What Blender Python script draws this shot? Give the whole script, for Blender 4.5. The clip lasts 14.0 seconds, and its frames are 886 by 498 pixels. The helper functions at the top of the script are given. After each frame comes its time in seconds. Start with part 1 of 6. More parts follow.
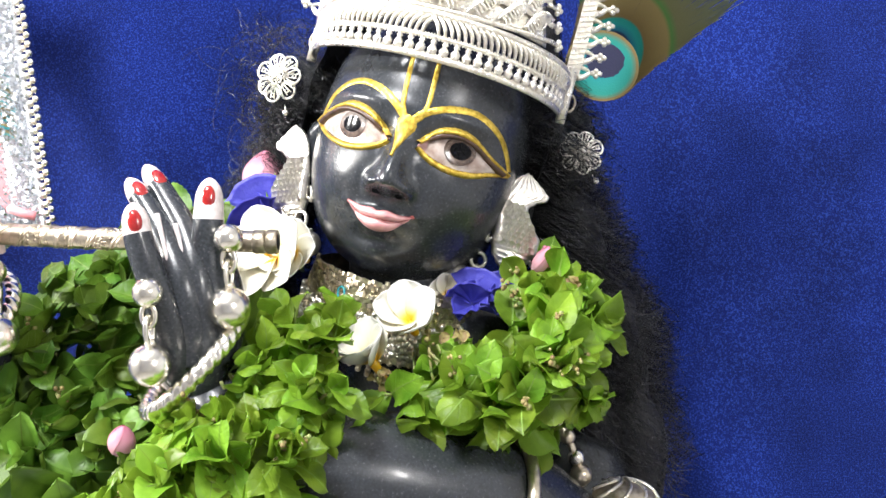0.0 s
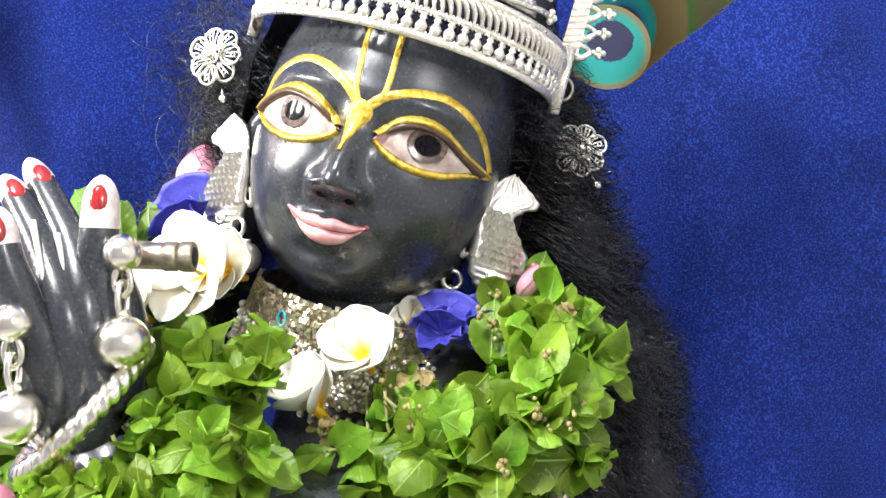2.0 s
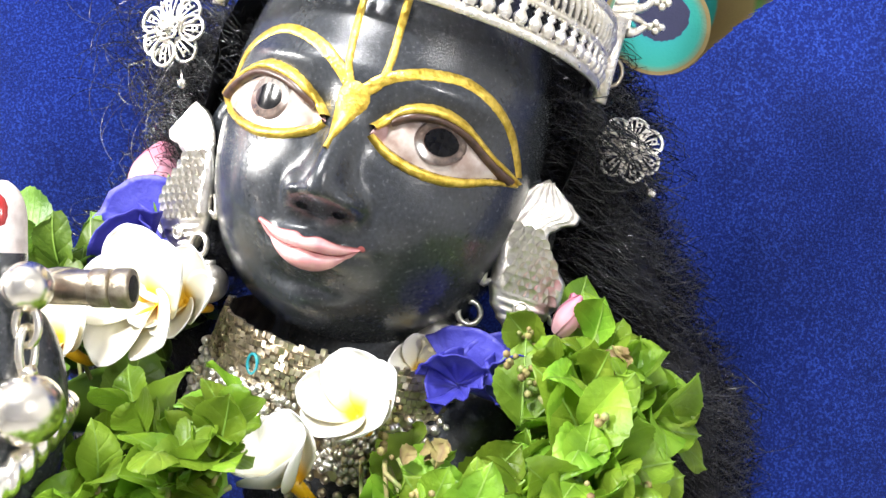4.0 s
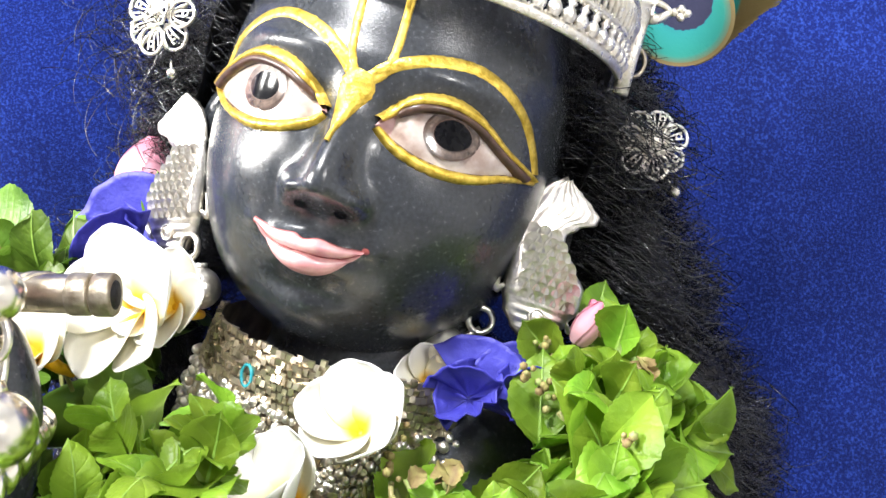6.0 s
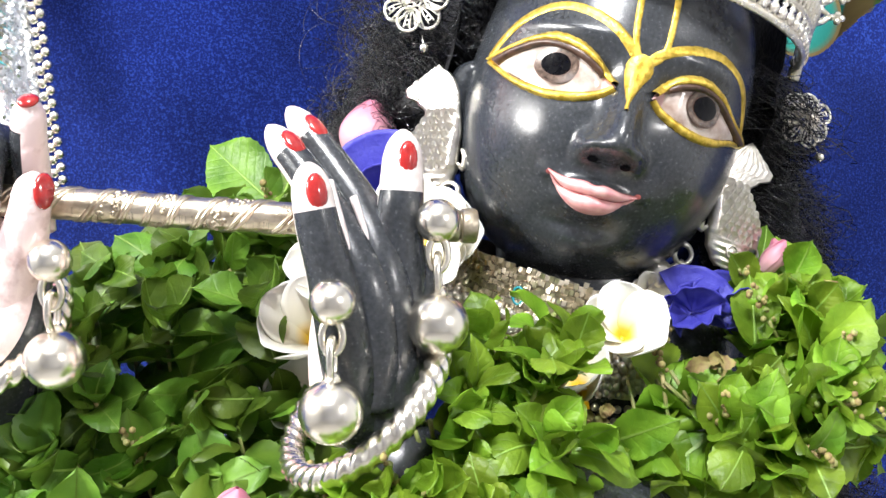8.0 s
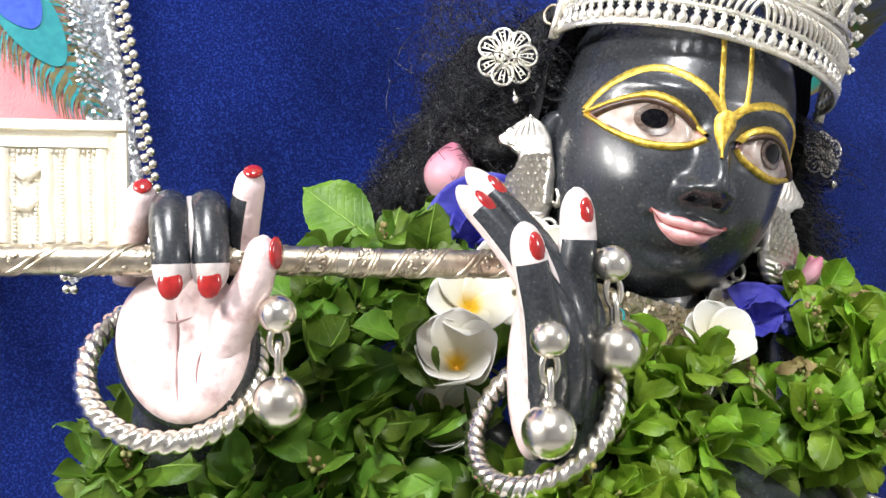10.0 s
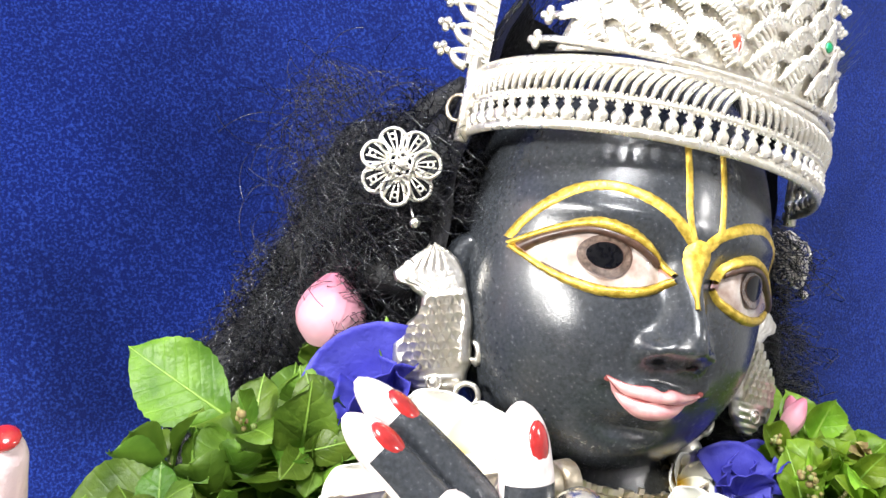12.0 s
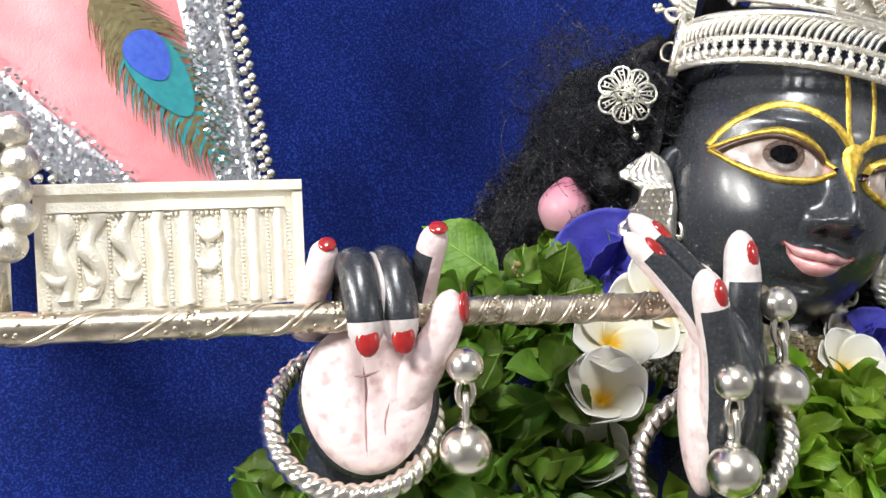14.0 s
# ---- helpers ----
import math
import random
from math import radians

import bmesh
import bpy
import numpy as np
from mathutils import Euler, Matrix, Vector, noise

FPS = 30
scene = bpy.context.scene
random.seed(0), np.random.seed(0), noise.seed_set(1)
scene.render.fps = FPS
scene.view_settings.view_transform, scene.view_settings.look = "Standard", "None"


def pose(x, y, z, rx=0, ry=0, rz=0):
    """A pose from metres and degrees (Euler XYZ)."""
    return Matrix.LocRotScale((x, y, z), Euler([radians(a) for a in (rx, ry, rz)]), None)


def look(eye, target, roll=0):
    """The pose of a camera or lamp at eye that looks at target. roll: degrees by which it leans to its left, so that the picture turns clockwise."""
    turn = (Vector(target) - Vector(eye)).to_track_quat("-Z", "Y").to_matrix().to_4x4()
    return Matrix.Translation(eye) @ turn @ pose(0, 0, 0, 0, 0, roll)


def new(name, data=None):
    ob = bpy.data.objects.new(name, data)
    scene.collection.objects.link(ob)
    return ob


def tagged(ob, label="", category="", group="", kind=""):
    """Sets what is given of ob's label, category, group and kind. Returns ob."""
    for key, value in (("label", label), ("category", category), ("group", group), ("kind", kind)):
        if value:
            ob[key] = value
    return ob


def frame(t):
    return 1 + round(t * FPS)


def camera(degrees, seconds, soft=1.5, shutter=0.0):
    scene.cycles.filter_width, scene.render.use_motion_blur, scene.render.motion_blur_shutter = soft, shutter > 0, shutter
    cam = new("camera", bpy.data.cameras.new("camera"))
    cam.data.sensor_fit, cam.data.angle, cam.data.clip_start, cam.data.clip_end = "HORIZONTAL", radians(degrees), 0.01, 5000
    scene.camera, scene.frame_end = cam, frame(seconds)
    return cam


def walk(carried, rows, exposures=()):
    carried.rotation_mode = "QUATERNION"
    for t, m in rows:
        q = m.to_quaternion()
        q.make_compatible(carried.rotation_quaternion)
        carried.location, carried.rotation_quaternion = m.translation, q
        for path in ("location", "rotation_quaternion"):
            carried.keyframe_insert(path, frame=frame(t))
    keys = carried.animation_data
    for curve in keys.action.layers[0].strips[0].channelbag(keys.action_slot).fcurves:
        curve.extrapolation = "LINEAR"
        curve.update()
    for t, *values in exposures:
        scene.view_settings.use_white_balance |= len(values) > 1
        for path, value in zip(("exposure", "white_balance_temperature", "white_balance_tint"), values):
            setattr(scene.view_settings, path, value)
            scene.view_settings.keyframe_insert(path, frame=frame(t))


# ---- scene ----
cam = camera(52.8, 14.0)
METRES, EYE, TILT, LEAN, TURN = 0.8, 1.2, 0.0, 0.0, 0.0
ROWS = [
    (0.0, 0.0, 0.0, 0.0, 0.0, 0.0, -0.0),
    (0.5, 0.0067, 0.0417, 0.001, 0.39, 0.19, -0.31),
    (1.0, 0.0193, 0.0726, 0.0027, 0.45, 0.28, -0.48),
    (1.5, 0.0242, 0.094, 0.0032, 0.45, 0.38, -0.48),
    (2.0, 0.0234, 0.113, 0.0071, 0.48, 0.31, -0.6),
    (2.5, 0.0274, 0.1276, 0.0083, 0.4, 0.28, -0.61),
    (3.0, 0.0257, 0.1557, 0.0111, 0.29, 0.31, -0.63),
    (3.5, 0.0199, 0.1907, 0.0207, 0.35, 0.35, -0.62),
    (3.7, 0.0163, 0.2038, 0.0185, 0.32, 0.33, -0.72),
    (6.0, 0.0082, 0.2471, 0.0194, -0.03, 0.37, -0.86),
    (6.5, -0.0049, 0.2332, 0.0144, -0.18, 0.38, -0.98),
    (7.0, -0.0408, 0.2019, 0.0192, -2.32, -0.01, -1.28),
    (7.5, -0.107, 0.1815, 0.0073, -5.55, -0.81, -1.55),
    (8.0, -0.1687, 0.1696, 0.0044, -8.16, -1.53, -1.59),
    (8.2, -0.1837, 0.1613, 0.0125, -9.1, -1.83, -1.3),
    (10.3, -0.3225, 0.1438, 0.0338, -19.04, -2.24, 1.2),
    (10.5, -0.3221, 0.1522, 0.0549, -20.1, -2.59, 1.77),
    (11.0, -0.2947, 0.2194, 0.0754, -21.81, -2.32, 2.23),
    (11.5, -0.283, 0.2518, 0.0918, -23.49, -2.04, 2.51),
    (12.0, -0.2713, 0.2767, 0.0989, -25.03, -1.85, 3.01),
    (12.5, -0.2628, 0.2843, 0.0932, -25.45, -1.72, 3.12),
    (13.0, -0.2872, 0.2511, 0.0868, -25.35, -1.68, 3.45),
    (13.5, -0.3463, 0.2015, 0.0627, -21.77, -1.72, 2.89),
    (14.0, -0.4036, 0.1615, 0.0516, -18.64, -1.88, 2.17),
]
EXPOSURES = [(0.0, 0.02), (3.0, 0.30), (6.0, 0.34), (8.0, 0.0), (10.5, -0.62), (11.0, -0.5), (11.5, -0.28), (12.5, -0.02), (13.0, -0.2), (13.5, -0.55), (14.0, -0.95)]
walk(cam, [(t, pose(0, 0, EYE, TILT, LEAN, TURN) @ pose(METRES * x, METRES * y, METRES * z, 90 + pitch, roll, yaw)) for t, x, y, z, yaw, pitch, roll in ROWS], EXPOSURES)

# ---- light ----
world = bpy.data.worlds.new("room_air")
scene.world = world
world.use_nodes = True
world.node_tree.nodes["Background"].inputs[0].default_value = (0.75, 0.85, 1.0, 1)
world.node_tree.nodes["Background"].inputs[1].default_value = 0.25


def area_lamp(name, eye, target, sx, sy, watts, color):
    d = bpy.data.lights.new(name, "AREA")
    d.shape, d.size, d.size_y, d.energy, d.color = "ELLIPSE", sx, sy, watts, color
    ob = new(name, d)
    ob.matrix_world = look(eye, target)
    return ob


area_lamp("side_lamp", (-1.25, 0.05, 1.62), (-0.05, 0.45, 1.2), 0.15, 0.17, 30, (1.0, 0.98, 0.94))
area_lamp("side_lamp", (-0.95, 0.42, 1.55), (-0.05, 0.48, 1.22), 0.10, 0.14, 4.5, (1.0, 0.98, 0.94))
area_lamp("side_lamp", (0.95, -0.95, 1.70), (0.0, 0.5, 1.2), 0.20, 0.24, 11, (1.0, 0.98, 0.96))
area_lamp("ceiling_lamp", (-0.50, -0.55, 2.50), (-0.05, 0.5, 1.15), 0.42, 0.34, 58, (0.97, 0.98, 1.0))


# ---- materials ----
def mat(name, color, rough=0.5, metal=0.0, color2=None, scale=60.0, bump=0.0, bscale=None, coat=0.0, sheen=0.0, trans=0.0, detail=6.0, spread=(0.35, 0.65), rnd=0.0, isl=False, spec=0.5):
    m = bpy.data.materials.new(name)
    m.use_nodes = True
    nt = m.node_tree
    b = nt.nodes["Principled BSDF"]
    b.inputs["Base Color"].default_value = (*color, 1)
    b.inputs["Roughness"].default_value = rough
    b.inputs["Metallic"].default_value = metal
    b.inputs["Coat Weight"].default_value = coat
    b.inputs["Coat Roughness"].default_value = 0.13
    b.inputs["Sheen Weight"].default_value = sheen
    b.inputs["Specular IOR Level"].default_value = spec
    tc = nt.nodes.new("ShaderNodeTexCoord")
    geo = nt.nodes.new("ShaderNodeNewGeometry")
    out = None
    if color2 is not None:
        n = nt.nodes.new("ShaderNodeTexNoise")
        n.inputs["Scale"].default_value, n.inputs["Detail"].default_value = scale, detail
        nt.links.new(geo.outputs["Position"], n.inputs["Vector"])
        r = nt.nodes.new("ShaderNodeValToRGB")
        r.color_ramp.elements[0].position, r.color_ramp.elements[1].position = spread
        r.color_ramp.elements[0].color, r.color_ramp.elements[1].color = (*color, 1), (*color2, 1)
        nt.links.new(n.outputs["Fac"], r.inputs["Fac"])
        out = r.outputs["Color"]
        rr = nt.nodes.new("ShaderNodeMapRange")
        rr.inputs["To Min"].default_value, rr.inputs["To Max"].default_value = rough * 0.8, min(1, rough * 1.25)
        nt.links.new(n.outputs["Fac"], rr.inputs["Value"])
        nt.links.new(rr.outputs["Result"], b.inputs["Roughness"])
        nt.links.new(out, b.inputs["Base Color"])
    if rnd and out is not None:
        h = nt.nodes.new("ShaderNodeHueSaturation")
        oi = nt.nodes.new("ShaderNodeObjectInfo")
        src = geo.outputs["Random Per Island"] if isl else oi.outputs["Random"]
        for key, lo, hi in (("Value", 1 - rnd, 1 + rnd), ("Hue", 0.5 - rnd * 0.06, 0.5 + rnd * 0.03)):
            mr = nt.nodes.new("ShaderNodeMapRange")
            mr.inputs["To Min"].default_value, mr.inputs["To Max"].default_value = lo, hi
            nt.links.new(src, mr.inputs["Value"])
            nt.links.new(mr.outputs["Result"], h.inputs[key])
        nt.links.new(out, h.inputs["Color"])
        nt.links.new(h.outputs["Color"], b.inputs["Base Color"])
    if bump:
        n2 = nt.nodes.new("ShaderNodeTexNoise")
        n2.inputs["Scale"].default_value, n2.inputs["Detail"].default_value = bscale or scale, 5
        nt.links.new(geo.outputs["Position"], n2.inputs["Vector"])
        bp = nt.nodes.new("ShaderNodeBump")
        bp.inputs["Strength"].default_value, bp.inputs["Distance"].default_value = bump, 0.001
        nt.links.new(n2.outputs["Fac"], bp.inputs["Height"])
        nt.links.new(bp.outputs["Normal"], b.inputs["Normal"])
    if trans:
        ts = nt.nodes.new("ShaderNodeBsdfTranslucent")
        ts.inputs["Color"].default_value = (*[min(1, c * 1.5) for c in (color2 or color)], 1)
        mx = nt.nodes.new("ShaderNodeMixShader")
        mx.inputs[0].default_value = trans
        nt.links.new(b.outputs[0], mx.inputs[1])
        nt.links.new(ts.outputs[0], mx.inputs[2])
        nt.links.new(mx.outputs[0], nt.nodes["Material Output"].inputs[0])
    return m


def ramp_mat(name, stops, rough=0.5, trans=0.2, bump=0.15, bscale=300, metal=0.0):
    """Colour that runs along the attribute 'along' of a petal or a barb."""
    m = mat(name, stops[0][1], rough, metal, bump=bump, bscale=bscale, trans=trans)
    nt = m.node_tree
    a = nt.nodes.new("ShaderNodeAttribute")
    a.attribute_name = "along"
    r = nt.nodes.new("ShaderNodeValToRGB")
    while len(r.color_ramp.elements) < len(stops):
        r.color_ramp.elements.new(0.5)
    for e, (p, c) in zip(r.color_ramp.elements, stops):
        e.position, e.color = p, (*c, 1)
    nt.links.new(a.outputs["Fac"], r.inputs["Fac"])
    nt.links.new(r.outputs["Color"], nt.nodes["Principled BSDF"].inputs["Base Color"])
    if trans:
        nt.links.new(r.outputs["Color"], nt.nodes["Translucent BSDF"].inputs["Color"])
    return m


STONE = mat("black_stone", (0.020, 0.0225, 0.026), 0.25, color2=(0.036, 0.040, 0.046), scale=700, bump=0.13, bscale=1700, coat=0.30)
GOLD = mat("gold_paint", (0.46, 0.30, 0.030), 0.34, 0.7, color2=(0.80, 0.58, 0.11), scale=420, bump=0.35, bscale=900)
EYEWHITE = mat("eye_white", (0.27, 0.19, 0.155), 0.20, color2=(0.54, 0.475, 0.43), scale=130, coat=0.6)
IRIS = mat("iris_paint", (0.035, 0.021, 0.015), 0.25, color2=(0.13, 0.088, 0.066), scale=500, coat=0.6)
PUPIL = mat("pupil_glass", (0.002, 0.002, 0.003), 0.12, coat=0.0, color2=(0.006, 0.006, 0.007), scale=600, spec=0.14)
LIDLINESHADE = mat("lid_line_shade", (0.035, 0.018, 0.012), 0.35, color2=(0.09, 0.045, 0.03), scale=300)
LIPS = mat("lip_paint", (0.58, 0.25, 0.26), 0.30, color2=(0.72, 0.40, 0.39), scale=220, coat=0.3, bump=0.1)
LIPEDGE = mat("lip_edge", (0.22, 0.05, 0.05), 0.4, color2=(0.38, 0.09, 0.08), scale=400)
CREASE = mat("palm_crease", (0.36, 0.20, 0.20), 0.5, color2=(0.48, 0.30, 0.29), scale=300)
PALM = mat("palm_paint", (0.54, 0.37, 0.36), 0.36, color2=(0.78, 0.62, 0.61), scale=150, bump=0.6, bscale=230, coat=0.40, spread=(0.30, 0.48))
WHITEPAINT = mat("white_outline", (0.68, 0.62, 0.60), 0.42, color2=(0.52, 0.45, 0.43), scale=260, bump=0.2, bscale=500)
NAIL = mat("nail_red", (0.36, 0.020, 0.018), 0.17, color2=(0.24, 0.012, 0.012), scale=300, coat=0.7)
SILVER = mat("polished_silver", (0.93, 0.89, 0.80), 0.24, 1.0, color2=(0.84, 0.78, 0.66), scale=120, bump=0.06, bscale=500)
SILVERSATIN = mat("satin_silver", (0.82, 0.79, 0.73), 0.30, 0.95, color2=(0.62, 0.58, 0.51), scale=260, bump=0.25, bscale=700)
SILVERFIL = mat("silver_filigree", (0.93, 0.90, 0.83), 0.28, 0.95, color2=(0.78, 0.72, 0.60), scale=420, bump=0.5, bscale=1100)
SILVEROLD = mat("worn_silver", (0.80, 0.71, 0.56), 0.30, 0.95, color2=(0.46, 0.39, 0.29), scale=180, bump=0.25, bscale=420)
# dark silver parts; also holds the recess shade of the flute's engraving
SILVERDARK = mat("tarnish_and_recess_silver", (0.30, 0.25, 0.18), 0.4, 0.9, color2=(0.52, 0.46, 0.36), scale=260, bump=0.3, bscale=600)
PLAQUE = mat("frosted_silver", (0.95, 0.91, 0.78), 0.40, 0.30, color2=(0.88, 0.82, 0.67), scale=200, bump=0.5, bscale=1500)
HAIR = mat("black_hair", (0.003, 0.0033, 0.005), 0.25, color2=(0.007, 0.0075, 0.011), scale=900, spec=0.8)
HAIRCORE = mat("hair_core", (0.002, 0.002, 0.003), 0.6, color2=(0.005, 0.005, 0.007), scale=500, bump=1.0, bscale=450)
LEAF = mat("leaf_green", (0.078, 0.170, 0.011), 0.38, color2=(0.205, 0.345, 0.030), scale=75, bump=0.5, bscale=420, trans=0.30, rnd=0.42, spec=0.32)
LEAFSTUFF = mat("leaf_green_joined", (0.088, 0.185, 0.012), 0.38, color2=(0.190, 0.315, 0.028), scale=75, bump=0.25, bscale=260, trans=0.2, rnd=0.4, isl=True, spec=0.3)

# darker copy of LEAFSTUFF: the far garland's shade is put into its colour
LEAFSHADEDSTUFF = mat("shaded_leaf_joined", (0.052, 0.120, 0.012), 0.42, color2=(0.125, 0.235, 0.026), scale=75, bump=0.25, bscale=260, trans=0.18, rnd=0.4, isl=True, spec=0.3)


def veined(m, lo=0.97, hi=1.07):
    """Side veins on a leaf that lies along its own y axis."""
    nt = m.node_tree
    b = nt.nodes["Principled BSDF"]
    tc = nt.nodes["Texture Coordinate"]
    sep = nt.nodes.new("ShaderNodeSeparateXYZ")
    nt.links.new(tc.outputs["Object"], sep.inputs[0])

    def calc(op, a, c):
        n = nt.nodes.new("ShaderNodeMath")
        n.operation = op
        for k, x in ((0, a), (1, c)):
            if isinstance(x, (int, float)):
                n.inputs[k].default_value = x
            else:
                nt.links.new(x, n.inputs[k])
        return n.outputs[0]
    side = calc("ABSOLUTE", sep.outputs["X"], 0)
    ph = calc("SUBTRACT", sep.outputs["Y"], calc("MULTIPLY", side, 0.85))
    wave = calc("ABSOLUTE", calc("SINE", calc("MULTIPLY", ph, 560.0), 0), 0)
    ridge = calc("POWER", calc("SUBTRACT", 1.0, wave), 4.0)
    src = b.inputs["Base Color"].links[0].from_socket
    mr = nt.nodes.new("ShaderNodeMapRange")
    mr.inputs["To Min"].default_value, mr.inputs["To Max"].default_value = lo, hi
    nt.links.new(ridge, mr.inputs["Value"])
    h = nt.nodes.new("ShaderNodeHueSaturation")
    nt.links.new(mr.outputs["Result"], h.inputs["Value"])
    nt.links.new(src, h.inputs["Color"])
    nt.links.new(h.outputs["Color"], b.inputs["Base Color"])
    bp = nt.nodes.new("ShaderNodeBump")
    bp.inputs["Strength"].default_value, bp.inputs["Distance"].default_value = 0.3, 0.0006
    bp.invert = True
    nt.links.new(ridge, bp.inputs["Height"])
    nt.links.new(nt.nodes["Bump"].outputs["Normal"], bp.inputs["Normal"])
    nt.links.new(bp.outputs["Normal"], b.inputs["Normal"])
    return m


# darker copy of LEAF, with the shade on the far leaves in its green
LEAFSHADED = mat("shaded_leaf_green", (0.052, 0.120, 0.012), 0.42, color2=(0.125, 0.235, 0.026), scale=75, bump=0.5, bscale=420, trans=0.22, rnd=0.42, spec=0.32)
veined(LEAF)
veined(LEAFSHADED)
LEAFVEIN = mat("leaf_vein", (0.15, 0.27, 0.035), 0.5, color2=(0.21, 0.34, 0.05), scale=200)
STEM = mat("stem_green", (0.20, 0.27, 0.07), 0.5, color2=(0.30, 0.24, 0.10), scale=240, bump=0.2)
DRY = mat("dry_bloom", (0.19, 0.12, 0.05), 0.7, color2=(0.28, 0.25, 0.08), scale=300, bump=0.4)
PETALW = ramp_mat("frangipani_petal", [(0.0, (0.85, 0.50, 0.01)), (0.22, (0.86, 0.58, 0.05)), (0.42, (0.84, 0.80, 0.62)), (1.0, (0.85, 0.84, 0.80))], 0.4, 0.22)
PETALB = ramp_mat("pea_petal", [(0.0, (0.25, 0.25, 0.45)), (0.08, (0.09, 0.09, 0.50)), (0.5, (0.048, 0.046, 0.40)), (0.8, (0.075, 0.075, 0.46)), (1.0, (0.040, 0.038, 0.36))], 0.5, 0.25, 0.5, 420)
PETALP = ramp_mat("pink_petal", [(0.0, (0.68, 0.42, 0.44)), (0.6, (0.72, 0.34, 0.42)), (1.0, (0.66, 0.22, 0.33))], 0.45, 0.25)
REDGEM = mat("red_stone", (0.55, 0.05, 0.02), 0.08, color2=(0.65, 0.10, 0.05), scale=300, coat=1.0)
GREENGEM = mat("green_stone", (0.0, 0.16, 0.05), 0.08, color2=(0.0, 0.28, 0.12), scale=300, coat=1.0)
CLOTHPINK = mat("pink_satin", (0.68, 0.21, 0.23), 0.38, color2=(0.77, 0.29, 0.31), scale=40, bump=0.3, bscale=900, sheen=0.3)
TINSEL = mat("silver_tinsel", (0.80, 0.82, 0.84), 0.25, 0.9, color2=(0.55, 0.58, 0.62), scale=300, rnd=0.3, isl=True)
PAINTTEAL = mat("teal_print", (0.01, 0.22, 0.26), 0.5, color2=(0.02, 0.28, 0.30), scale=300)
PAINTBLUE = mat("blue_print", (0.03, 0.08, 0.50), 0.5, color2=(0.05, 0.12, 0.55), scale=300)
PAINTBROWN = mat("brown_print", (0.13, 0.10, 0.04), 0.5, color2=(0.18, 0.15, 0.06), scale=300)
PLASTER = mat("white_plaster", (0.82, 0.82, 0.81), 0.8, color2=(0.74, 0.74, 0.73), scale=6, bump=0.2, bscale=60)
FLOORSTONE = mat("pale_stone_floor", (0.45, 0.43, 0.40), 0.4, color2=(0.55, 0.53, 0.50), scale=5)
FEATHER = ramp_mat("feather_barb", [(0.0, (0.006, 0.006, 0.035)), (0.17, (0.006, 0.008, 0.04)), (0.185, (0.0, 0.10, 0.17)), (0.23, (0.0, 0.20, 0.19)), (0.265, (0.0, 0.19, 0.15)), (0.28, (0.13, 0.09, 0.025)), (0.46, (0.24, 0.19, 0.075)), (0.49, (0.07, 0.20, 0.05)), (0.54, (0.15, 0.15, 0.07)), (1.0, (0.13, 0.16, 0.10))], 0.75, 0.0, 0.2, 800, 0.0)


def velvet():
    m = mat("blue_velvet", (0.0042, 0.0110, 0.100), 0.85, color2=(0.0225, 0.057, 0.320), scale=760, detail=10, spread=(0.47, 0.74), bump=0.8, bscale=1500, sheen=0.22, spec=0.12)
    nt = m.node_tree
    b = nt.nodes["Principled BSDF"]
    b.inputs["Sheen Roughness"].default_value = 0.35
    b.inputs["Sheen Tint"].default_value = (0.35, 0.50, 1.0, 1)
    old = b.inputs["Base Color"].links[0].from_socket
    geo = nt.nodes["Geometry"] if "Geometry" in nt.nodes else nt.nodes.new("ShaderNodeNewGeometry")
    n = nt.nodes.new("ShaderNodeTexNoise")
    n.inputs["Scale"].default_value, n.inputs["Detail"].default_value = 14, 4
    nt.links.new(geo.outputs["Position"], n.inputs["Vector"])
    mr = nt.nodes.new("ShaderNodeMapRange")
    mr.inputs["From Min"].default_value, mr.inputs["From Max"].default_value = 0.3, 0.7
    mr.inputs["To Min"].default_value, mr.inputs["To Max"].default_value = 0.7, 1.25
    nt.links.new(n.outputs["Fac"], mr.inputs["Value"])
    h = nt.nodes.new("ShaderNodeHueSaturation")
    nt.links.new(mr.outputs["Result"], h.inputs["Value"])
    nt.links.new(old, h.inputs["Color"])
    nt.links.new(h.outputs["Color"], b.inputs["Base Color"])
    return m


VELVET = velvet()


# ---- mesh helpers ----
V = Vector


